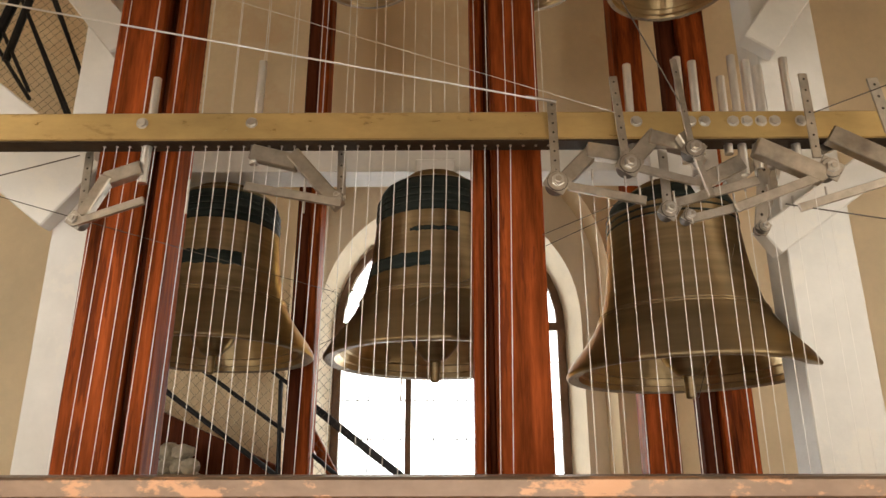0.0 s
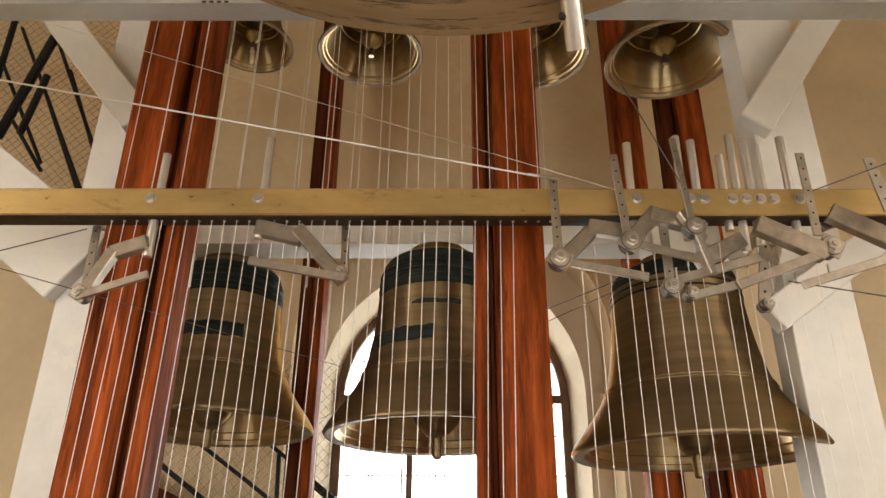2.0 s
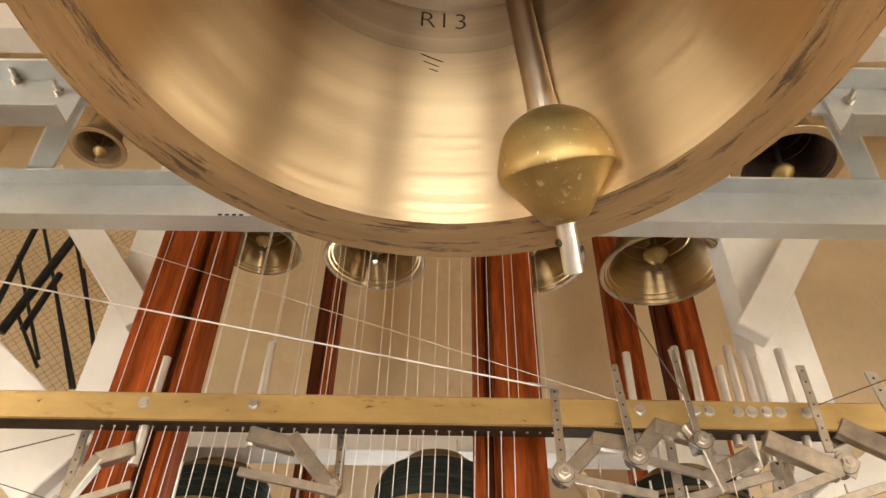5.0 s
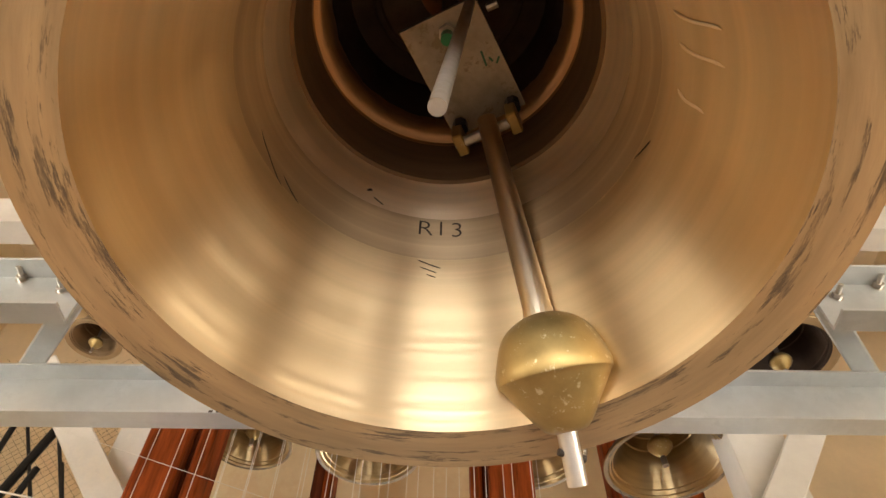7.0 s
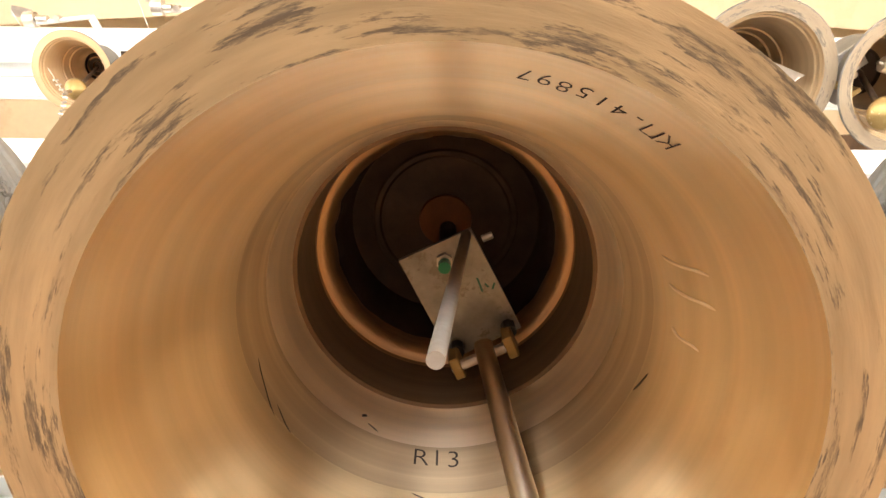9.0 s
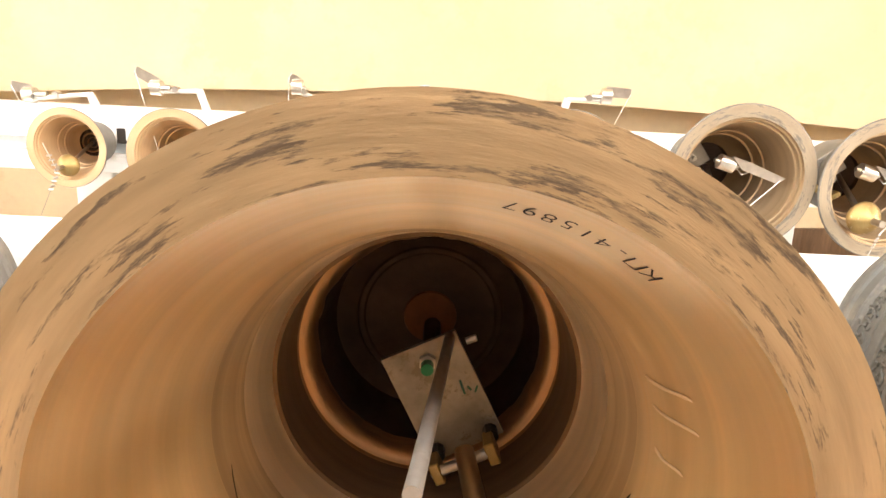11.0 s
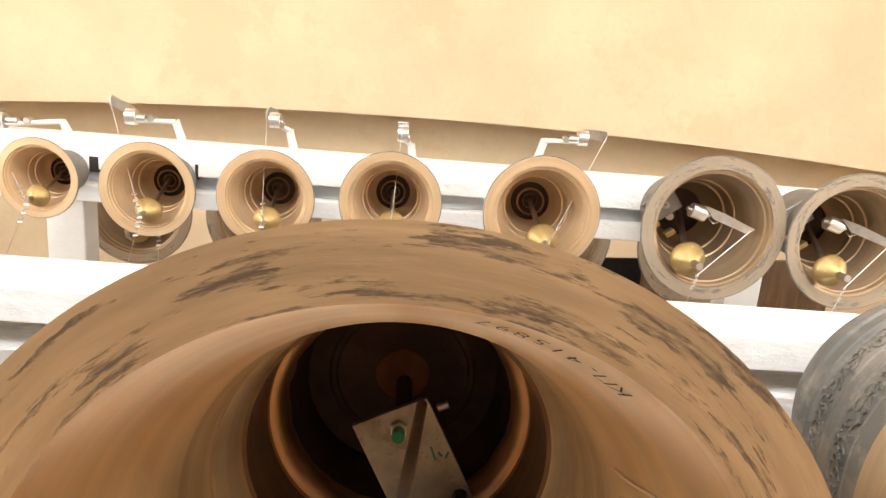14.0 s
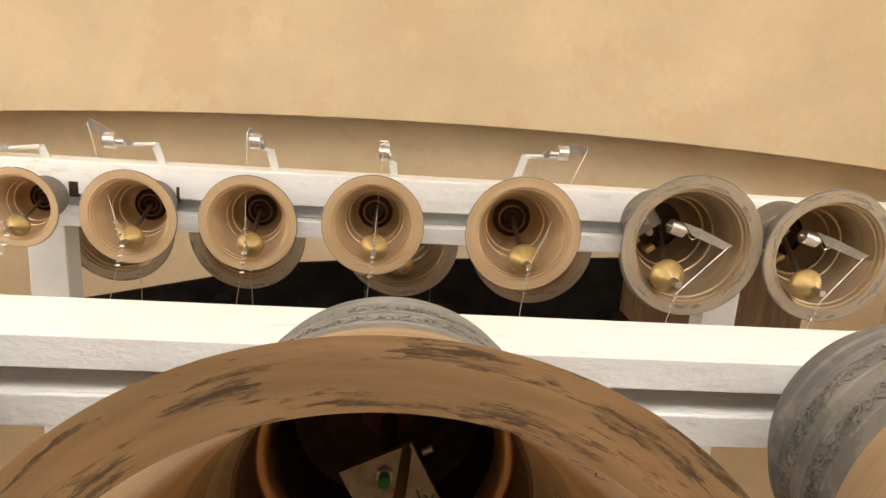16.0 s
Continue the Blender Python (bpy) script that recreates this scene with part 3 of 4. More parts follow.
def great_bell(name, at, label):
    b = thing(name, label, "bell", "largest bells on the white beams", at=at)
    outer = smoothed([(0.541, 0.0), (0.531, 0.022), (0.495, 0.11), (0.44, 0.23), (0.392, 0.36), (0.358, 0.50), (0.335, 0.62), (0.318, 0.70)], 4)
    outer += [(0.322, 0.706), (0.322, 0.716), (0.312, 0.722), (0.309, 0.76), (0.314, 0.766), (0.314, 0.776), (0.303, 0.782)]
    outer += smoothed([(0.299, 0.80), (0.275, 0.85), (0.225, 0.885), (0.12, 0.90), (0.0, 0.905)], 3)
    inner = smoothed([(0.455, 0.004), (0.444, 0.04), (0.420, 0.085), (0.384, 0.167), (0.352, 0.235), (0.335, 0.30)], 4)
    inner += [(0.3340, 0.306), (0.3290, 0.318), (0.3235, 0.344), (0.3190, 0.352), (0.3100, 0.405), (0.3050, 0.416)]
    inner += smoothed([(0.301, 0.43), (0.292, 0.475), (0.284, 0.497)], 3)
    dark = [(0.276, 0.499), (0.274, 0.515), (0.271, 0.57), (0.266, 0.63)]
    ring = smoothed([(0.264, 0.640), (0.249, 0.646), (0.235, 0.668), (0.234, 0.70)], 3)
    top = [(0.232, 0.712), (0.230, 0.78), (0.215, 0.83), (0.17, 0.85), (0.165, 0.846), (0.155, 0.846), (0.150, 0.85), (0.062, 0.852), (0.06, 0.845), (0.0, 0.845)]
    prof = list(reversed(outer)) + inner + dark + ring + top
    slots = []
    for i in range(len(prof) - 1):
        if i < len(outer) - 1:
            slots.append(0 if 0.48 < prof[i][1] else 5)
        elif i == len(outer) - 1:
            slots.append(1)
        elif i < len(outer) + len(inner) - 1:
            zm = (prof[i][1] + prof[i + 1][1]) / 2
            slots.append(8 if zm > 0.405 else 6 if zm > 0.306 else 2)
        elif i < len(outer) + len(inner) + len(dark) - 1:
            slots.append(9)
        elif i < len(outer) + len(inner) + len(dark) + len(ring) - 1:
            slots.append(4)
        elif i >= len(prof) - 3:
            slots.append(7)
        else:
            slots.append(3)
    bm = lathe(prof, 128, slots=slots)
    for v in bm.verts:
        if 0.665 < v.co.z < 0.715 and v.co.xy.length < 0.245:
            a = math.atan2(v.co.y, v.co.x)
            v.co.xy *= 1 + 0.020 * noise.noise((math.cos(a) * 5, math.sin(a) * 5, v.co.z * 20)) + 0.008 * noise.noise((math.cos(a) * 17, math.sin(a) * 17, 3))
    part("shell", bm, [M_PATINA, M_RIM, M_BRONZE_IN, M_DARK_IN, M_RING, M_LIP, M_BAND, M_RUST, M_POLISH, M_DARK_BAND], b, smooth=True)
    # raised leaf-scroll friezes round the waist and shoulder, with narrow fillets
    rnd = random.Random(5)
    for z0, zh in ((0.675, 0.034), (0.555, 0.030)):
        def on_waist(a, z, off):
            for (r0, h0), (r1, h1) in zip(outer, outer[1:]):
                if h0 <= z <= h1:
                    r = r0 + (r1 - r0) * (z - h0) / max(1e-6, h1 - h0) + off
                    return Vector((r * math.cos(a), r * math.sin(a), z))
            return Vector((0.33 * math.cos(a), 0.33 * math.sin(a), z))
        bm = bmesh.new()
        for k in range(110):
            a = 2 * math.pi * (k + 0.35 * rnd.random()) / 110
            up = 1 if k % 2 else -1
            turn0, size = rnd.uniform(0, 6.28), rnd.uniform(0.6, 1.0)
            curl = [(size * zh * 0.62 * (1 - 0.10 * t) * math.cos(turn0 + up * 0.75 * t), size * zh * 0.62 * (1 - 0.10 * t) * math.sin(turn0 + up * 0.75 * t)) for t in range(8)]
            add_tube(bm, [on_waist(a + du / 0.33, z0 + up * zh * 0.25 + dz, 0.002) for du, dz in curl], 0.0026)
            for q in range(3):
                b0 = a + rnd.uniform(-0.025, 0.025)
                zz = z0 + rnd.uniform(-0.85, 0.85) * zh
                add_tube(bm, [on_waist(b0, zz, 0.002), on_waist(b0 + rnd.uniform(-0.02, 0.02), zz + rnd.uniform(-0.008, 0.008), 0.003), on_waist(b0 + rnd.uniform(-0.035, 0.035), zz + rnd.uniform(-0.012, 0.012), 0.001)], 0.0030)
        part("frieze", bm, M_PATINA, b, "raised leaf scroll frieze", smooth=True)
        for zz in (z0 - zh - 0.006, z0 + zh + 0.006):
            c = on_waist(0, zz, 0).x
            part("fillet", lathe([(c - 0.001, zz - 0.005), (c + 0.0035, zz - 0.001), (c + 0.0035, zz + 0.001), (c - 0.001, zz + 0.005)], 96), M_PATINA, b, smooth=True)
    part("hanger", box((-0.05, -0.05, 0.90), (0.05, 0.12, ZB - at[2] + 0.10), 0.01), M_STEEL_DULL, b)
    return b


M_BAND = material("dull_turned_band", (0.60, 0.455, 0.29), 0.49, 1.0, 0.16, 2.5, 16, 0.05, rings=True, along=0.07, aniso=0.95)
M_LIP = material("brown_bronze_lip", (0.46, 0.33, 0.19), 0.48, 0.5, 0.1, 4, 14, 0.1, rings=True, along=0.3)
M_RING = material("copper_brown_bronze", (0.64, 0.40, 0.21), 0.38, 0.85, 0.12, 8, 40, 0.1, rings=True)
G = great_bell("great_bell", (BX, BY, BZ), "large bronze bell with turned golden inside and dark-streaked worn rim")
for s in (-1, 1):
    tagged(copy_thing(G, Matrix.Translation((BX + s * 1.215, BY, BZ))), "large grey-patinated bronze bell with leaf scroll friezes")


def inside_radius(z):
    pts = [(0.004, 0.455), (0.040, 0.444), (0.085, 0.420), (0.167, 0.384), (0.235, 0.352), (0.30, 0.335), (0.306, 0.334), (0.318, 0.329), (0.344, 0.3235), (0.352, 0.319), (0.405, 0.310), (0.416, 0.305), (0.43, 0.301), (0.497, 0.284)]
    for (z0, r0), (z1, r1) in zip(pts, pts[1:]):
        if z <= z1:
            return r0 + (r1 - r0) * (z - z0) / (z1 - z0)
    return 0.284


def inscription(text, size, angle, z, mat, parent, name, label, flip=False, bold=0.0, slope=0.0):
    """Writing drawn on the inside of the bell: each point of the letters is laid on the turned surface."""
    cu = bpy.data.curves.new("letters", "FONT")
    cu.body, cu.size, cu.align_x, cu.offset, cu.space_character = text, size, "CENTER", bold, 1.15
    tmp = new("letters", cu)
    me = bpy.data.meshes.new_from_object(tmp.evaluated_get(bpy.context.evaluated_depsgraph_get()))
    bpy.data.objects.remove(tmp)
    bm = bmesh.new()
    bm.from_mesh(me)
    bpy.data.meshes.remove(me)
    bmesh.ops.subdivide_edges(bm, edges=[e for e in bm.edges if e.calc_length() > 0.012], cuts=3)
    for v in bm.verts:
        u, h = v.co.x, v.co.y
        if flip:
            u, h = -u, -h
        zz = z + h + slope * u
        r = inside_radius(zz) - 0.0015
        a = angle - u / r
        v.co = (r * math.cos(a), r * math.sin(a), zz)
    ob = new(name, finish(bm, name, mat))
    ob.parent = parent
    return tagged(ob, label)


for word, size, mid, step, z, bold in (("R13", 0.056, 91.8, 5.6, 0.358, -0.0007), ("КП-415897", 0.036, -66.5, 3.05, 0.062, -0.0004)):
    for k, ch in enumerate(word):
        inscription(ch, size, radians(mid - step * (k - (len(word) - 1) / 2)), z + 0.002 * math.sin(2.3 * k), M_INK, G, "letter", "black hand-drawn letter of " + word, bold=bold)
rnd = random.Random(3)
def on_inside(a, z, off):
    r = inside_radius(z) - off
    return (r * math.cos(a), r * math.sin(a), z)


for a, z, l in ((-25, 0.246, 0.11), (-17, 0.247, 0.11), (-5, 0.25, 0.075)):
    pts = [on_inside(radians(a) + 0.05 * t + 0.010 * math.sin(5 * t), z - l * t * 0.75, 0.003) for t in (k / 9 for k in range(10))]
    part("gouge", tube(pts, 0.0022), M_SCRATCH, G, "bright gouge in the turned bronze")
for a, z, l, w in ((165, 0.335, 0.11, 0.0010), (150, 0.32, 0.06, 0.0010), (99, 0.30, 0.05, 0.0012), (98, 0.285, 0.035, 0.001), (96, 0.27, 0.02, 0.001), (118, 0.42, 0.03, 0.0012), (20, 0.30, 0.05, 0.0014)):
    pts = [on_inside(radians(a) - l * 2.6 * t, z - l * t * 0.3, 0.0012) for t in (k / 6 for k in range(7))]
    part("scratch", tube(pts, w), M_INK, G, "long dark scratch in the bronze")
part("pit", lathe([(0, 0.0), (0.006, 0.0), (0.004, 0.003), (0, 0.004)], 10, m=Matrix.Translation(on_inside(radians(120), 0.43, 0.002)) @ Matrix.Rotation(radians(70), 4, "X")), M_INK, G, "dark casting pit")

# clapper of the largest bell, swung towards the far side
P0, P1 = Vector((0.072, 0.505, 2.87)), Vector((0.170, 0.722, 2.405))
ax = (P1 - P0).normalized()
TIP = Vector((0.205, 0.845, 2.275))
cl = thing("bell_clapper", "steel clapper with a brushed brass ball hanging in the bell", "clapper", at=(0, 0, 0))
part("rod", rod(P0, P1, 0.019, 20, r2=0.026), M_CLAPPER_ROD, cl, "dull round steel rod", smooth=True)
part("collar", rod(P1 - ax * 0.105, P1 - ax * 0.075, 0.026, 20), M_CLAPPER_ROD, cl)
bm = lathe(smoothed([(0.0, 0.092), (0.035, 0.088), (0.072, 0.062), (0.093, 0.012), (0.095, -0.012), (0.088, -0.022), (0.052, -0.075), (0.03, -0.098), (0.0, -0.1)], 4), 40)
bmesh.ops.transform(bm, matrix=Matrix.Translation(P1) @ (-(TIP - P1 + ax * 0.2)).to_track_quat("Z", "Y").to_matrix().to_4x4(), verts=bm.verts[:])
part("ball", bm, M_CLAPPER, cl, "brushed brass clapper ball", smooth=True)
tail = (TIP - P1).normalized()
part("tail", rod(P1 + tail * 0.085, TIP, 0.0165, 18), M_ROD, cl, "bright steel tail with a cross hole", smooth=True)
part("tail_pin", rod(TIP - tail * 0.045 + Vector((-0.022, -0.01, 0)), TIP - tail * 0.045 + Vector((0.022, 0.008, 0)), 0.006, 10), M_INK, cl)
part("tail_ring", rod(P1 + tail * 0.088, P1 + tail * 0.10, 0.020, 18), M_ROD, cl)

# bearing plate under the crown with its blocks, bolt and rest
plate = thing("bearing_plate", "brushed steel plate with bolts under the crown of the bell", "plate", at=(0, 0, 0))
c0, c1, c2, c3 = (Vector(p) for p in ((-0.100, 0.361, 2.95), (0.044, 0.290, 2.95), (0.156, 0.507, 2.95), (0.012, 0.585, 2.95)))
bm = bmesh.new()
lo = [bm.verts.new(p) for p in (c0, c1, c2, c3)]
hi = [bm.verts.new(p + Vector((0, 0, 0.012))) for p in (c0, c1, c2, c3)]
bm.faces.new(lo), bm.faces.new(hi)
for k in range(4):
    bm.faces.new((lo[k], lo[(k + 1) % 4], hi[(k + 1) % 4], hi[k]))
part("plate", bm, M_PLATE, plate, "scuffed steel plate with faint marks")
part("stud", rod((0.0, 0.37, 2.962), (0.0, 0.37, 3.21), 0.02, 12), M_DARK_IN, plate)
part("cap_nut", rod((-0.007, 0.361, 2.95), (-0.007, 0.361, 2.915), 0.013, 10), M_GREEN, plate, "green plastic cap")
part("nut", rod((-0.007, 0.358, 2.951), (-0.007, 0.358, 2.938), 0.018, 6), M_STEEL, plate)
part("side_bolt", rod((0.068, 0.313, 2.956), (0.088, 0.304, 2.956), 0.008, 8), M_STEEL, plate)
for p in ((0.128, 0.515, 2.90), (0.022, 0.565, 2.90)):
    bm = bmesh.new()
    bar_between((p[0] - 0.010, p[1] - 0.022, p[2]), (p[0] + 0.010, p[1] + 0.022, p[2]), 0.022, 0.055, 0.003, bm, side=(0, 0, 1))
    part("bearing_block", bm, M_CLAPPER, plate, "brass bearing block")
    part("lug", rod((p[0], p[1] - 0.012, p[2] + 0.02), (p[0], p[1] - 0.012, 2.952), 0.016, 8), M_BLACK, plate)
part("pivot", rod((0.012, 0.57, 2.885), (0.136, 0.51, 2.885), 0.011, 14), M_STEEL, plate)
part("rest_rod", rod((0.035, 0.300, 2.94), (-0.015, 0.213, 2.285), 0.0105, 18), M_PALE_ROD, plate, "straight pale steel rod", smooth=True)
for k in range(3):
    part("marker_stroke", bar_between((0.06 + 0.016 * k, 0.395 + 0.012 * k, 2.9485), (0.072 + 0.012 * k, 0.425 - 0.01 * k, 2.9485), 0.004, 0.001, 0, side=(0, 0, 1)), M_GREEN_INK, plate)

# the row of small bells under the upper white beams, each with its crank
ROW = [(-1.336, 0.127, 4.15, 0.144), (-0.948, 0.136, 4.13, 0.169), (-0.528, 0.130, 4.10, 0.172), (-0.090, 0.108, 4.07, 0.180), (0.434, 0.100, 4.02, 0.204), (1.002, 0.092, 3.93, 0.248), (1.476, 0.096, 3.90, 0.235)]
for i, (x, y, z, r) in enumerate(ROW):
    grey = i >= 5
    small_bell("small_bell", r, (x, y, z), "small grey-patinated bell with a streaked rim" if grey else "small pale bronze bell with a turned inside", "small bells under the white beam",
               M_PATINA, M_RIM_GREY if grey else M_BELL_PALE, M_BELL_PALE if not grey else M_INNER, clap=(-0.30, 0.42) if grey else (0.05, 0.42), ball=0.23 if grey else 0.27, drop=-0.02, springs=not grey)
# a second, higher row
for x, y, r in ((-1.34, 0.40, 0.27), (-0.726, 0.40, 0.28), (0.02, 0.40, 0.285), (0.67, 0.38, 0.31), (1.446, 0.375, 0.33)):
    small_bell("upper_bell", r, (x, y, 5.0), "dull bronze bell in the higher row with a dark rim", "bells of the higher row", M_PATINA, M_RIM_GREY, M_INNER, clap=(0.0, 0.4), ball=0.22)

# bells beyond the wires
small_bell("hung_bell", 0.225, (-1.043, 2.9, 3.953), "bright turned bronze bell hanging high behind the wires", "bells high behind the wires", M_BELL_OUT, M_RIM_GREY, M_BELL_BRIGHT, flat=0.07, springs=False, clap=(0, 0.1), ball=0.2, drop=0.08)
small_bell("hung_bell", 0.277, (-0.41, 2.9, 3.90), "bright turned bronze bell hanging high behind the wires", "bells high behind the wires", M_BELL_OUT, M_RIM_GREY, M_BELL_BRIGHT, flat=0.07, springs=False, clap=(0, 0.1), ball=0.2, drop=0.1)
small_bell("hung_bell", 0.31, (0.426, 2.9, 3.90), "bright turned bronze bell hanging high behind the wires", "bells high behind the wires", M_BELL_OUT, M_RIM_GREY, M_BELL_BRIGHT, flat=0.07, springs=False, clap=(0, 0.1), ball=0.2, drop=0.1)
small_bell("hung_bell", 0.329, (1.143, 2.9, 3.85), "bright turned bronze bell hanging high behind the wires", "bells high behind the wires", M_BELL_OUT, M_RIM_GREY, M_BELL_BRIGHT, flat=0.07, springs=False, clap=(0, 0.1), ball=0.2, drop=0.12)
small_bell("hung_bell", 0.12, (-1.51, 1.96, 3.75), "small dark bronze bell between the channels", "bells high behind the wires", M_BELL_OUT, M_LIP, M_INNER, clap=(0, 0.2), ball=0.25)
small_bell("hung_bell", 0.235, (1.45, 2.02, 3.75), "small dark bronze bell between the channels", "bells high behind the wires", M_BELL_OUT, M_LIP, M_DARK_IN, clap=(0, 0.2), ball=0.2)


def outer_radius(R, H, z):
    line = bell_profiles(R, H)[0]
    for (r0, z0), (r1, z1) in zip(line, line[1:]):
        if z0 <= z <= z1:
            return r0 + (r1 - r0) * (z - z0) / max(1e-6, z1 - z0)
    return line[0][0]


def patina_band(R, H, z0, z1, a0, a1, seed, parent):
    """A dark, ragged stain running part of the way round a bell."""
    bm = bmesh.new()
    rows = []
    n = max(12, int((a1 - a0) / 2))
    for k in range(n + 1):
        a = radians(a0 + (a1 - a0) * k / n)
        lo = z0 + 0.012 * noise.noise((a * 7, seed, 0)) + 0.006 * noise.noise((a * 31, seed, 2))
        hi = z1 + 0.012 * noise.noise((a * 7, seed, 5)) + 0.006 * noise.noise((a * 31, seed, 8))
        hi = max(hi, lo + 0.004)
        row = []
        for t in range(4):
            z = (lo + (hi - lo) * t / 3) * H
            r = outer_radius(R, H, z) + (0.0022 if t in (1, 2) else 0.0008)
            row.append(bm.verts.new((r * math.cos(a), r * math.sin(a), z)))
        rows.append(row)
    for p, q in zip(rows, rows[1:]):
        for t in range(3):
            bm.faces.new((p[t], q[t], q[t + 1], p[t + 1]))
    return part("patina_band", bm, M_BELL_GREEN, parent, "ragged dark green-black patina band", smooth=True)


def standing_bell(at, R, H, bands, stains, label):
    b = thing("swinging_bell", label, "bell", "three large bells before the window", at=at)
    b.rotation_euler.x = radians(-2.5)
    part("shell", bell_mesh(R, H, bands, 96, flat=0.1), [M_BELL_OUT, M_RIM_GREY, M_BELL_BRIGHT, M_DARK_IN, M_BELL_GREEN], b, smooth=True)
    for z in (0.30, 0.315, 0.79, 0.83, 0.87):
        rr = outer_radius(R, H, z * H)
        bm = lathe([(rr - 0.001, z * H - 0.006), (rr + 0.004, z * H - 0.002), (rr + 0.004, z * H + 0.002), (rr - 0.001, z * H + 0.006)], 72)
        part("moulding", bm, M_BELL_GREEN if z > 0.7 else M_BELL_OUT, b, smooth=True)
    for k, (z0, z1, a0, a1) in enumerate(stains):
        patina_band(R, H, z0, z1, a0, a1, 3 + k + at[0], b)
    part("crown", lathe([(0, H * 0.98), (R * 0.36, H * 0.985), (R * 0.34, H * 1.02), (R * 0.30, H * 1.025), (R * 0.28, H * 1.05), (0, H * 1.06)], 32), M_BELL_OUT, b)
    part("headstock", box((-0.10, -0.10, H * 1.03), (0.10, 0.10, 2.95 - at[2]), 0.01), M_WHITE, b)
    c = part("clapper", rod((0, 0, H * 0.8), (0, 0, 0.15), R * 0.06, 12), M_STEEL_DULL, b)
    bm = lathe(smoothed([(0, R * 0.26), (R * 0.16, R * 0.2), (R * 0.22, 0), (R * 0.10, -R * 0.17), (R * 0.045, -R * 0.2), (R * 0.04, -R * 0.36), (0, -R * 0.36)], 3), 24, m=Matrix.Translation((0, 0, 0.10)))
    part("ball", bm, M_BELL_OUT, c, "dull brown clapper ball", smooth=True)
    return b


standing_bell((-1.167, 3.4, 2.045), 0.503, 0.86, ((0.75, 0.93, 4),), ((0.455, 0.54, 185, 306),), "brown bronze bell with dark green bands")
standing_bell((-0.048, 3.1, 1.970), 0.503, 0.86, ((0.76, 0.95, 4),), ((0.62, 0.645, 248, 292), (0.42, 0.50, 170, 268)), "brown bronze bell with dark bands before the window")
standing_bell((1.02, 2.9, 1.880), 0.507, 0.82, ((0.85, 1.2, 4),), (), "large smooth brown bronze bell with a dark shoulder")

# ---- guide bar, rods, cranks and wires ----
gb = thing("guide_bar", "yellow passivated steel bar with rows of wire holes and bolts", "bar", at=(0, 0, 0))
part("bar", box((-1.9, 1.89, 2.487), (1.9, 1.966, 2.580), 0.004), M_BRASS_BAR, gb)
for x in (-0.936, -0.597, 0.591, 0.758, 0.801, 0.889, 0.931, 0.975, 1.017, 1.098):
    hex_bolt((x, 1.89, 2.544), (0, -1, 0), 0.014, 0.010, gb)
RODS = [(-0.928, 2.723, 2.36), (-0.592, 2.783, 2.42), (0.583, 2.765, 2.45), (0.746, 2.791, 2.42), (0.794, 2.776, 2.45), (0.880, 2.720, 2.45), (0.922, 2.797, 2.38), (0.967, 2.780, 2.40), (1.004, 2.759, 2.40), (1.089, 2.788, 2.41)]
for x, z1, z0 in RODS:
    r = thing("clamp_rod", "bright round steel rod clamped in the guide bar", "rod", "rods in the guide bar", at=(x, 1.928, z0))
    part("rod", rod((0, 0, 0), (0.004, 0, z1 - z0), 0.0132, 20), M_ROD, r, smooth=True)
# dark strip puts in the shade under the bar, a bushing for each wire
part("hole_strip", box((-1.9, 1.894, 2.482), (1.9, 1.962, 2.4868), 0.001), M_STRIP, gb, "dark brown strip standing in for underside shade, with wire bushings")
for k in range(36):
    x = -1.06 + 0.0395 * k
    part("bushing", rod((x, 1.925, 2.4785), (x, 1.925, 2.4830), 0.0045, 8), M_STEEL_DULL, gb)


def flat_bar(name, p, q, w, t, parent, holes=0, mat=None, label=""):
    ob = part(name, bar_between(p, q, w, t, 0.0015, over=w * 0.35), mat or M_STEEL_DULL, parent, label)
    p, q = Vector(p), Vector(q)
    d = (q - p).normalized()
    n = Vector((0, 1, 0))
    n = (n - d * n.dot(d)).normalized()
    for k in range(holes):
        c = p.lerp(q, (k + 0.3) / holes)
        part("hole", rod(c - n * (t / 2 + 0.0004), c + n * (t / 2 + 0.0004), w * 0.13, 8), M_INK, ob)
    return ob


def pivot(p, r, parent):
    """A boss with a square keeper plate, a washer, a nut and a stud end."""
    p = Vector(p)
    ob = part("pivot", rod(p + Vector((0, -0.020, 0)), p + Vector((0, 0.025, 0)), r * 0.86, 20), M_CABLE, parent, "dark round steel pivot boss", smooth=True)
    part("keeper_plate", bar_between(p + Vector((-r * 0.8, -0.014, r * 0.5)), p + Vector((r * 0.8, -0.014, -r * 0.5)), r * 1.7, 0.005, 0.002), M_STEEL_DULL, ob)
    part("washer", rod(p + Vector((0, -0.0235, 0)), p + Vector((0, -0.02, 0)), r * 0.80, 18), M_STEEL_DULL, ob)
    part("nut", rod(p + Vector((0, -0.034, 0)), p + Vector((0, -0.0235, 0)), r * 0.52, 6), M_STEEL, ob, "bright hexagonal nut")
    part("stud", rod(p + Vector((0, -0.040, 0)), p + Vector((0, -0.034, 0)), r * 0.25, 10), M_STEEL_DULL, ob)
    return ob


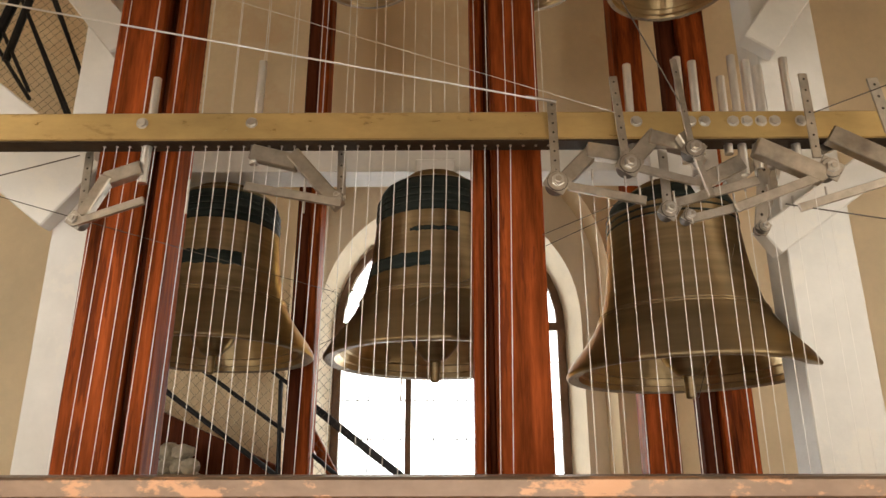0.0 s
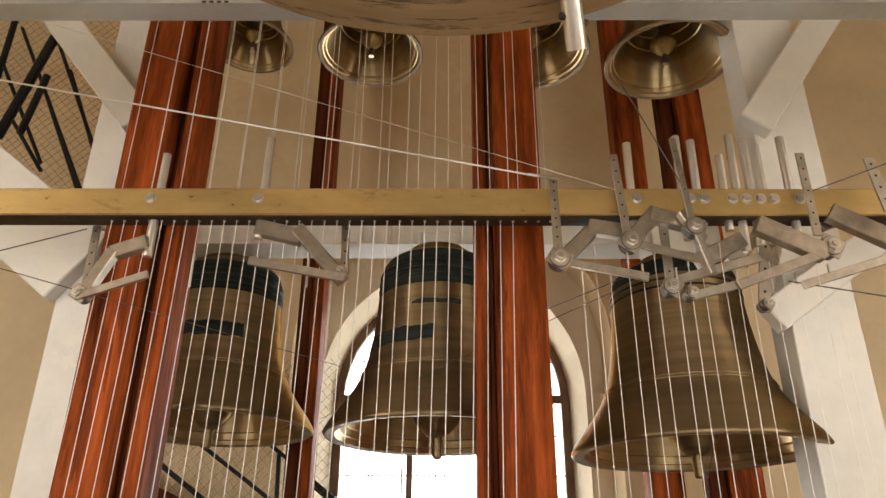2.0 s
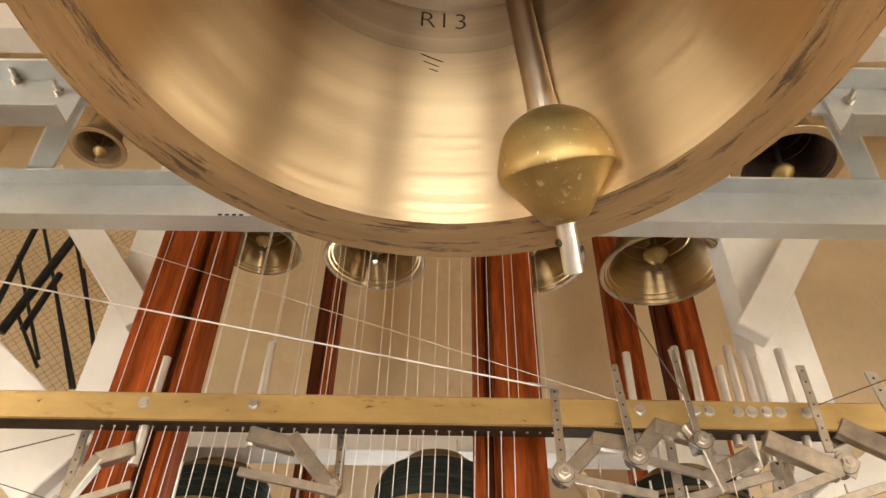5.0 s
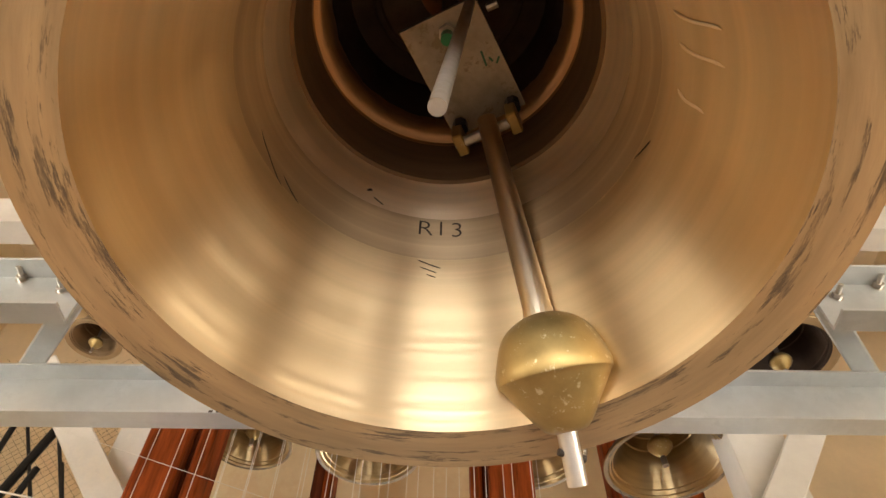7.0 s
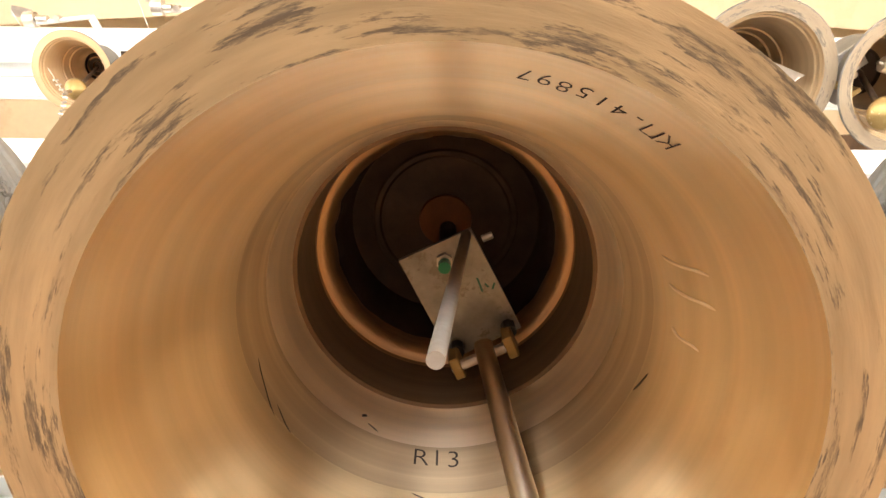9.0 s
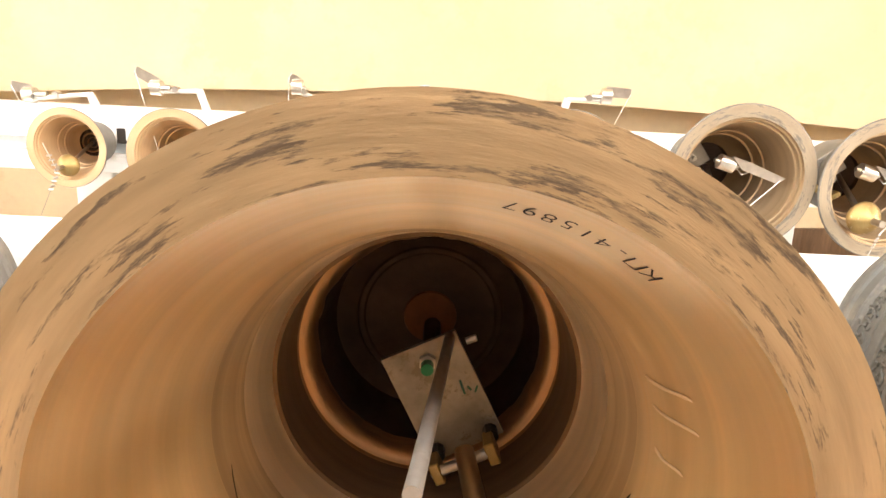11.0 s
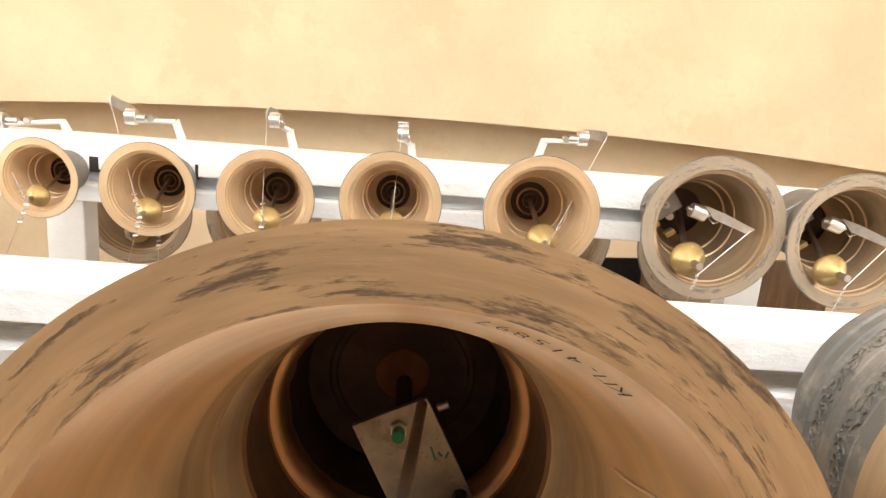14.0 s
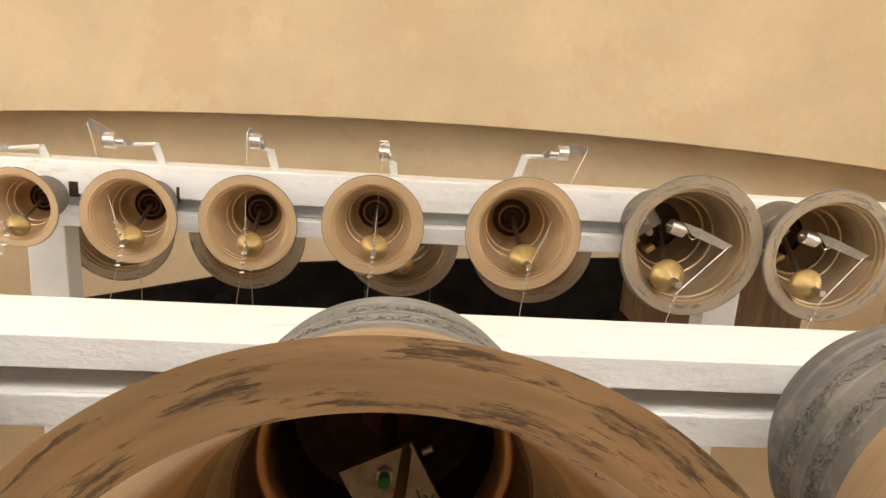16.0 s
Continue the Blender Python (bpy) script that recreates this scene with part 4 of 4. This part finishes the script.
def crank(label, flats, pivots, plates=()):
    c = thing("tumbler_crank", label, "crank", "cranks on the guide bar")
    for p, q, w, holes in flats:
        flat_bar("lever" if not holes else "hole_bar", p, q, w, 0.012 if not holes else 0.007, c, holes)
    for p, r in pivots:
        pivot(p, r, c)
    for p, q, w in plates:
        part("bracket", bar_between(p, q, w, 0.034, 0.003, over=0.004), M_STEEL_DULL, c, "bent bright steel bracket")
    return c


crank("steel tumbler crank with a holed upright bar beside the timber post", [((-1.122, 1.960, 2.470), (-1.101, 1.930, 2.234), 0.026, 6), ((-1.066, 1.860, 2.212), (-0.892, 1.860, 2.274), 0.024, 0)],
      [((-1.080, 1.880, 2.219), 0.026)], [((-0.933, 1.920, 2.404), (-1.032, 1.920, 2.367), 0.045), ((-1.028, 1.910, 2.367), (-1.085, 1.900, 2.229), 0.035)])
crank("steel tumbler crank on a bent bracket under the bar", [((-0.327, 1.970, 2.484), (-0.319, 1.950, 2.320), 0.026, 4), ((-0.314, 1.860, 2.268), (-0.583, 1.860, 2.319), 0.026, 0)],
      [((-0.321, 1.900, 2.297), 0.02)], [((-0.593, 1.920, 2.455), (-0.454, 1.910, 2.416), 0.05), ((-0.463, 1.905, 2.442), (-0.314, 1.880, 2.267), 0.042)])
crank("steel tumbler crank with a holed upright bar carrying a cable", [((0.327, 1.860, 2.593), (0.329, 1.860, 2.346), 0.027, 8), ((0.369, 1.850, 2.311), (0.577, 1.850, 2.268), 0.026, 0)],
      [((0.330, 1.860, 2.326), 0.036)], [((0.363, 1.900, 2.356), (0.456, 1.910, 2.454), 0.045), ((0.437, 1.900, 2.449), (0.556, 1.900, 2.430), 0.048)])
crank("steel tumbler crank with a leaning holed bar", [((0.520, 1.855, 2.671), (0.539, 1.855, 2.397), 0.026, 7), ((0.567, 1.845, 2.369), (0.740, 1.845, 2.320), 0.024, 0)],
      [((0.543, 1.850, 2.377), 0.036)], [((0.569, 1.890, 2.412), (0.648, 1.900, 2.501), 0.05), ((0.627, 1.890, 2.487), (0.740, 1.900, 2.459), 0.048)])
crank("slim steel crank crossing before the bar", [((0.707, 1.840, 2.724), (0.727, 1.830, 2.449), 0.020, 2), ((0.732, 1.825, 2.413), (0.764, 1.820, 2.275), 0.018, 0)],
      [((0.730, 1.830, 2.416), 0.032)], [((0.712, 1.860, 2.481), (0.761, 1.860, 2.389), 0.03)])
crank("steel crank hanging low under the bar", [((0.664, 1.900, 2.444), (0.664, 1.900, 2.261), 0.028, 3), ((0.689, 1.880, 2.272), (0.923, 1.880, 2.339), 0.028, 0)],
      [((0.656, 1.880, 2.245), 0.030), ((0.710, 1.870, 2.222), 0.022)], [((0.764, 1.930, 2.345), (0.911, 1.930, 2.419), 0.05)])
crank("steel crank with a broad flat plate", [((1.103, 1.850, 2.675), (1.104, 1.850, 2.410), 0.027, 7), ((1.098, 1.830, 2.335), (0.845, 1.830, 2.239), 0.028, 0), ((0.849, 1.850, 2.246), (0.719, 1.850, 2.212), 0.026, 0)],
      [((1.129, 1.850, 2.361), 0.036)], [((0.923, 1.840, 2.430), (1.104, 1.840, 2.339), 0.058)])
crank("steel crank pointing down beneath the bar", [((0.984, 1.930, 2.419), (0.943, 1.930, 2.199), 0.036, 3), ((1.027, 1.950, 2.408), (0.972, 1.950, 2.260), 0.030, 0)],
      [((0.944, 1.920, 2.205), 0.020)], [((0.955, 1.950, 2.427), (0.876, 1.950, 2.352), 0.04)])
crank("steel crank at the end of the bar", [((1.280, 1.800, 2.626), (1.301, 1.800, 2.468), 0.034, 4), ((1.053, 1.880, 2.256), (1.336, 1.880, 2.344), 0.026, 0), ((1.171, 1.930, 2.465), (1.306, 1.950, 2.522), 0.03, 0)],
      [], [((1.186, 1.900, 2.499), (1.345, 1.880, 2.395), 0.06)])

# tracker wires under and above the bar
for k in range(33):
    x = -1.06 + 0.0395 * k
    w = thing("tracker_wire", "thin taut steel tracker wire running down from the bar", "wire", "tracker wires under the bar", at=(x, 1.925, 1.2))
    part("wire", rod((-0.024 + 0.004 * math.sin(k * 2.1), 0, 0), (0, 0, 1.287), 0.0012, 6), M_WIRE, w)
    if k in (7, 16):
        part("turnbuckle", rod((0, 0, 1.06), (0, 0, 1.17), 0.004, 10), M_STEEL, w)
for k in range(17):
    x = 0.395 + 0.046 * k
    zt = (2.30, 2.36, 2.28, 2.33)[k % 4]
    w = thing("tracker_wire", "thin taut steel tracker wire hanging from a crank", "wire", "tracker wires under the cranks", at=(x, 1.86 + 0.02 * (k % 3), 1.2))
    part("wire", rod((0.004 * math.sin(k * 1.7), 0, 0), (0, 0, zt - 1.2), 0.0011, 6), M_WIRE, w)
    part("hook", rod((0, 0, zt - 1.215), (0, 0, zt - 1.18), 0.0035, 8), M_STEEL, w)
for k in range(30):
    x = -1.10 + 0.050 * k + 0.006 * math.sin(k * 3)
    y = 2.02 + 0.10 * (k % 2)
    w = thing("riser_wire", "thin steel wire rising behind the bar to the high bells", "wire", "wires rising to the high bells", at=(x, y, 2.60))
    part("wire", rod((0, 0, 0), (0.006 * math.sin(k), 0.02, 1.70 + 0.3 * (k % 3)), 0.0013, 6), M_WIRE, w)

# long cables
for nm, p, q, r, lab in (
        ("cable", (-1.501, 1.500, 2.762), (0.278, 1.830, 2.589), 0.0028, "bright plaited steel cable running across the timber posts"),
        ("cable", (-1.62, 1.700, 3.190), (0.517, 1.850, 2.553), 0.0009, "thin bright steel cable running to a crank"),
        ("cable", (0.515, 1.700, 2.862), (0.711, 1.830, 2.569), 0.0020, "thin dark steel cable running down to a crank"),
        ("cable", (1.111, 1.840, 2.545), (1.300, 1.700, 2.576), 0.0018, "thin steel cable tied to a holed bar"),
        ("cable", (-1.312, 1.800, 2.323), (-1.137, 1.930, 2.455), 0.0020, "thin dark steel cable beside the post"),
        ("cable", (-1.303, 1.800, 2.276), (-0.480, 3.000, 2.270), 0.0014, "thin dark steel cable running back to a bell"),
        ("cable", (1.015, 1.900, 2.274), (1.288, 1.800, 2.182), 0.0022, "thin dark steel cable under the cranks"),
        ("cable", (0.331, 2.200, 2.279), (0.580, 1.900, 2.306), 0.0014, "thin dark steel cable under the cranks"),
        ("cable", (0.339, 2.200, 2.239), (0.578, 1.900, 2.279), 0.0014, "thin dark steel cable under the cranks"),
        ("cable", (-0.570, 3.000, 2.032), (0.198, 2.500, 2.251), 0.0011, "thin dark steel cable running to a clapper"),
        ("cable", (1.052, 2.900, 1.794), (1.155, 2.600, 2.368), 0.0014, "thin dark steel cable running to a clapper")):
    c = thing("cable", lab, "cable", "long cables")
    part("strand", rod(p, q, r, 8), M_WIRE if "bright" in lab else M_CABLE, c)
hk = thing("cable_hook", "steel hook joining the cable to its holed bar", "hook")
part("shank", rod((0.246, 1.840, 2.602), (0.339, 1.840, 2.586), 0.005, 10), M_STEEL, hk)

# ledge of the playing stand
ld = thing("stand_ledge", "worn dark ledge with copper flecks over orange wood", "ledge", at=(0, 1.0, 1.49))
part("capping", box((-1.4, 0, 0.0), (1.4, 0.22, 0.030), 0.004), M_SHELF, ld, "worn dark capping with copper flecks")
part("board", box((-1.4, 0.006, -0.55), (1.4, 0.03, 0.0), 0.004), M_LEDGE_WOOD, ld, "orange varnished board")
part("leg", box((-1.38, 0.04, -1.49), (-1.30, 0.18, 0.0), 0.004), M_LEDGE_WOOD, ld)
part("leg", box((1.30, 0.04, -1.49), (1.38, 0.18, 0.0), 0.004), M_LEDGE_WOOD, ld)

# stair with black iron rails and netting, beyond the posts
st = thing("staircase", "stair with a dark red-brown stringer and black iron handrails", "staircase")
part("stringer", bar_between((-2.165, 4.400, 1.853), (-0.783, 4.400, 1.249), 0.30, 0.06, 0.004), M_WOOD_DARK, st, "dark red-brown stringer board")
part("stringer", bar_between((-0.869, 4.500, 1.743), (-0.574, 4.500, 1.241), 0.06, 0.05, 0.004), M_WOOD, st)
for a, b, r in (((-2.295, 4.300, 2.356), (-0.942, 4.300, 1.415), 0.016), ((-1.820, 4.300, 2.300), (-0.953, 4.300, 1.702), 0.013), ((-1.127, 4.300, 2.120), (-0.978, 4.300, 2.008), 0.012), ((-0.852, 4.300, 1.622), (-0.605, 4.300, 1.430), 0.014)):
    part("handrail", rod(a, b, r, 12), M_BLACK, st, "black iron handrail")
part("handrail", bar_between((-0.870, 4.600, 1.891), (0.002, 4.600, 1.240), 0.05, 0.03, 0.004), M_BLACK, st, "flat black iron handrail")
part("baluster", rod((-1.026, 4.300, 2.032), (-1.003, 4.300, 1.415), 0.014, 10), M_BLACK, st)

gr = thing("stair_railing", "black iron railing with wire netting high beside the frame", "railing")
part("stanchion", rod((-2.90, 3.6, 0.0), (-2.90, 3.6, 4.9), 0.02, 12), M_BLACK, gr)
for a, b, r in (((-2.654, 3.600, 3.860), (-2.582, 3.600, 4.297), 0.022), ((-2.787, 3.600, 3.836), (-2.594, 3.600, 4.633), 0.030), ((-2.723, 3.600, 3.958), (-2.464, 3.600, 3.602), 0.012), ((-2.589, 3.600, 4.216), (-2.210, 3.600, 3.464), 0.012), ((-2.441, 3.600, 4.337), (-2.155, 3.600, 3.705), 0.012),
                ((-2.922, 3.600, 4.444), (-2.477, 3.600, 3.656), 0.012), ((-2.835, 3.600, 4.680), (-2.190, 3.600, 3.463), 0.012), ((-2.625, 3.600, 4.681), (-2.171, 3.600, 3.757), 0.012)):
    part("rail", rod(a, b, r, 10), M_BLACK, gr)


def netting(p, u, v, nu, nv, label):
    """Square-meshed netting of thin strands hung slantwise."""
    bm = bmesh.new()
    p, u, v = Vector(p), Vector(u), Vector(v)
    for k in range(nu + nv):
        for s in (1, -1):
            pts = []
            for t in range(0, 25):
                x = t / 24 * nu
                y = (k - x) if s > 0 else (k - nu + x)
                if 0 <= y <= nv:
                    pts.append(p + u * (x / nu) + v * (y / nv) + Vector((0, 0.01 * math.sin(x + y), 0)))
            if len(pts) > 1:
                rod(pts[0], pts[-1], 0.0012, 3, bm)
    ob = part("safety_net", bm, M_NET)
    return tagged(ob, label, "netting", kind="stuff")


netting((-3.4, 3.75, 3.2), (1.9, 0, 0), (0, 0, 2.2), 30, 34, "thin grey safety netting stretched behind the railing")
netting((-2.4, 4.45, 1.0), (1.9, 0, 0), (0, 0, 1.7), 30, 26, "thin grey safety netting beside the stair")
ms = thing("masonry_stub", "broken rubble masonry stub with crumbling plaster", "masonry")
rnd = random.Random(11)
for k in range(14):
    x, z = -1.80 + 0.085 * (k % 5) + rnd.uniform(-0.02, 0.02), 1.44 + 0.08 * (k // 5)
    bm = bmesh.new()
    bmesh.ops.create_icosphere(bm, subdivisions=2, radius=1, matrix=Matrix.Translation((x, 4.15 + rnd.uniform(-0.03, 0.03), z)) @ Matrix.Diagonal((rnd.uniform(0.05, 0.075), 0.09, rnd.uniform(0.045, 0.06), 1)))
    for v in bm.verts:
        v.co += Vector([rnd.uniform(-0.008, 0.008) for _ in range(3)])
    part("stone", bm, M_MASONRY, ms)
part("core", box((-1.86, 4.08, 0.0), (-1.40, 4.3, 1.44), 0.02), M_MASONRY, ms)


# cranks along the row of small bells
def row_crank(base, elbow, roll, tip, clap):
    c = thing("row_crank", "small bright steel crank with a roller over a small bell", "crank", "cranks over the row of small bells")
    base, elbow, roll, tip, clap = (Vector(p) for p in (base, elbow, roll, tip, clap))
    part("bracket", bar_between(base + Vector((0, 0.05, 0.02)), elbow, 0.03, 0.008, 0.001, side=(0, 0, 1), over=0.005), M_WHITE, c, "white painted bracket")
    part("arm", rod(elbow, roll + Vector((0, 0.015, 0)), 0.009, 10), M_WHITE, c)
    part("knuckle", rod(elbow.lerp(roll, 0.8) - Vector((0.025, 0, 0)), elbow.lerp(roll, 0.8) + Vector((0.02, 0, 0)), 0.014, 10), M_STEEL, c)
    part("nut", rod(elbow.lerp(roll, 0.55) - Vector((0, 0, 0.016)), elbow.lerp(roll, 0.55) + Vector((0, 0, 0.016)), 0.014, 6), M_STEEL, c)
    part("roller", rod(roll - Vector((0.02, 0, 0)), roll + Vector((0.02, 0, 0)), 0.03, 18), M_ROD, c, "bright steel roller", smooth=True)
    part("blade", bar_between(roll + Vector((0, -0.02, 0.01)), tip, 0.04, 0.004, 0.001, side=(0, 0, 1)), M_STEEL, c)
    part("link_wire", rod(tip, clap, 0.0011, 6), M_WIRE, c)
    for k in range(4):
        q = clap.lerp(tip, 0.02 + 0.05 * k)
        part("chain_link", rod(q - Vector((0.004, 0, 0.008)), q + Vector((0.004, 0, 0.008)), 0.0036, 8), M_STEEL, c)


for base, elbow, roll, tip, (cx, cy, cz) in (
        ((-1.356, -0.019, 4.450), (-1.387, -0.049, 4.450), (-1.622, -0.035, 4.450), (-1.693, -0.069, 4.450), (-1.33, 0.20, 4.07)),
        ((-0.923, -0.023, 4.450), (-0.955, -0.082, 4.450), (-1.122, -0.087, 4.450), (-1.205, -0.149, 4.450), (-0.94, 0.212, 4.045)),
        ((-0.491, -0.029, 4.450), (-0.514, -0.082, 4.450), (-0.570, -0.116, 4.450), (-0.603, -0.152, 4.450), (-0.52, 0.207, 4.01)),
        ((-0.022, -0.028, 4.450), (-0.035, -0.063, 4.450), (-0.069, -0.101, 4.450), (-0.072, -0.149, 4.450), (-0.083, 0.19, 3.98)),
        ((0.460, -0.048, 4.450), (0.493, -0.121, 4.450), (0.643, -0.141, 4.450), (0.740, -0.155, 4.450), (0.444, 0.19, 3.92))):
    row_crank(base, elbow, roll, tip, (cx, cy, cz))
# wires from the small clappers down to the frame, and the plates inside the two grey bells
for (x, y, z), (x2, y2, z2) in (((-1.33, 0.20, 4.07), (-1.25, 0.45, 3.66)), ((-0.94, 0.212, 4.045), (-0.88, 0.47, 3.66)), ((-0.52, 0.207, 4.01), (-0.50, 0.47, 3.66)), ((-0.083, 0.19, 3.98), (-0.11, 0.47, 3.66)), ((0.444, 0.19, 3.92), (0.36, 0.45, 3.66)), ((0.928, 0.225, 3.83), (0.80, 0.42, 3.66)), ((1.406, 0.225, 3.80), (1.24, 0.42, 3.66)),
                                ((-0.70, 0.45, 4.92), (-0.40, 0.6, 3.66)), ((-1.2, 0.45, 4.92), (-0.75, 0.6, 3.66))):
    c = thing("pull_wire", "thin steel wire with a chain end hanging from a clapper", "wire", "wires from the small clappers")
    part("wire", rod((x, y, z), (x2, y2, z2), 0.0011, 6), M_STEEL_DULL, c)
    for k in range(5):
        q = Vector((x, y, z)).lerp(Vector((x2, y2, z2)), 0.02 + 0.045 * k)
        part("chain_link", rod(q - Vector((0.005, 0.002 * (-1) ** k, 0.006)), q + Vector((0.005, 0, 0.006)), 0.0040, 8), M_STEEL, c)
for (x, y, z, r) in ROW[5:]:
    c = thing("inner_crank", "bright steel plate and roller inside a grey bell", "crank", "plates inside the grey bells", at=(x, y, z))
    part("plate", bar_between((-0.165, 0.0, 0.20), (-0.065, -0.075, 0.20), 0.085, 0.008, 0.002, side=(0, 0, 1)), M_PLATE, c, "scuffed steel plate")
    part("bolt", rod((-0.110, -0.045, 0.175), (-0.110, -0.045, 0.20), 0.014, 6), M_STEEL, c)
    part("bolt_tip", rod((-0.110, -0.045, 0.155), (-0.110, -0.045, 0.175), 0.007, 10), M_STEEL, c)
    for dx, dy in ((-0.145, 0.03), (-0.085, 0.055)):
        part("block", bar_between((dx - 0.016, dy + 0.010, 0.175), (dx + 0.016, dy - 0.012, 0.175), 0.018, 0.04, 0.003, side=(0, 0, 1)), M_CLAPPER, c, "brass bearing block")
    part("roller", rod((-0.040, -0.045, 0.12), (0.012, -0.030, 0.12), 0.026, 18), M_ROD, c, smooth=True)
    part("roller_pin", rod((-0.055, -0.049, 0.12), (0.030, -0.025, 0.12), 0.008, 10), M_STEEL_DULL, c)
    bm = bmesh.new()
    tri = ((0.0, -0.065), (0.05, -0.05), (0.150, -0.008), (0.128, 0.012), (0.03, -0.022))
    lo = [bm.verts.new((u, v, 0.10 - 0.55 * max(0, u))) for u, v in tri]
    hi = [bm.verts.new((u, v, 0.105 - 0.55 * max(0, u))) for u, v in tri]
    bm.faces.new(lo), bm.faces.new(hi)
    for k in range(5):
        bm.faces.new((lo[k], lo[(k + 1) % 5], hi[(k + 1) % 5], hi[k]))
    part("arm", bm, M_STEEL, c, "thin tapered steel blade")
    part("hook", tube([(0.02, -0.02, 0.10), (0.035, -0.005, 0.095), (0.05, -0.012, 0.09), (0.055, -0.028, 0.09)], 0.003), M_STEEL, c)
    part("stem", rod((-0.08, 0.0, 0.20), (-0.05, 0.0, r * 1.4), 0.014, 8), M_STEEL_DULL, c)
    part("link_wire", rod((0.135, 0.0, 0.022), (-0.30 * r, 0.42 * r + 0.03, -0.10), 0.0016, 6), M_WIRE, c)

# black boards under the upper ceiling, their near edge cut slantwise
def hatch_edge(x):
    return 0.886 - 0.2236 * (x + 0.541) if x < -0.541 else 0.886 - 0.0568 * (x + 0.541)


# the boards' black stands in for the darkness inside an opening
hatch = thing("boarded_hatch", "black boarded platform standing in for a dark opening under the vault", "platform")
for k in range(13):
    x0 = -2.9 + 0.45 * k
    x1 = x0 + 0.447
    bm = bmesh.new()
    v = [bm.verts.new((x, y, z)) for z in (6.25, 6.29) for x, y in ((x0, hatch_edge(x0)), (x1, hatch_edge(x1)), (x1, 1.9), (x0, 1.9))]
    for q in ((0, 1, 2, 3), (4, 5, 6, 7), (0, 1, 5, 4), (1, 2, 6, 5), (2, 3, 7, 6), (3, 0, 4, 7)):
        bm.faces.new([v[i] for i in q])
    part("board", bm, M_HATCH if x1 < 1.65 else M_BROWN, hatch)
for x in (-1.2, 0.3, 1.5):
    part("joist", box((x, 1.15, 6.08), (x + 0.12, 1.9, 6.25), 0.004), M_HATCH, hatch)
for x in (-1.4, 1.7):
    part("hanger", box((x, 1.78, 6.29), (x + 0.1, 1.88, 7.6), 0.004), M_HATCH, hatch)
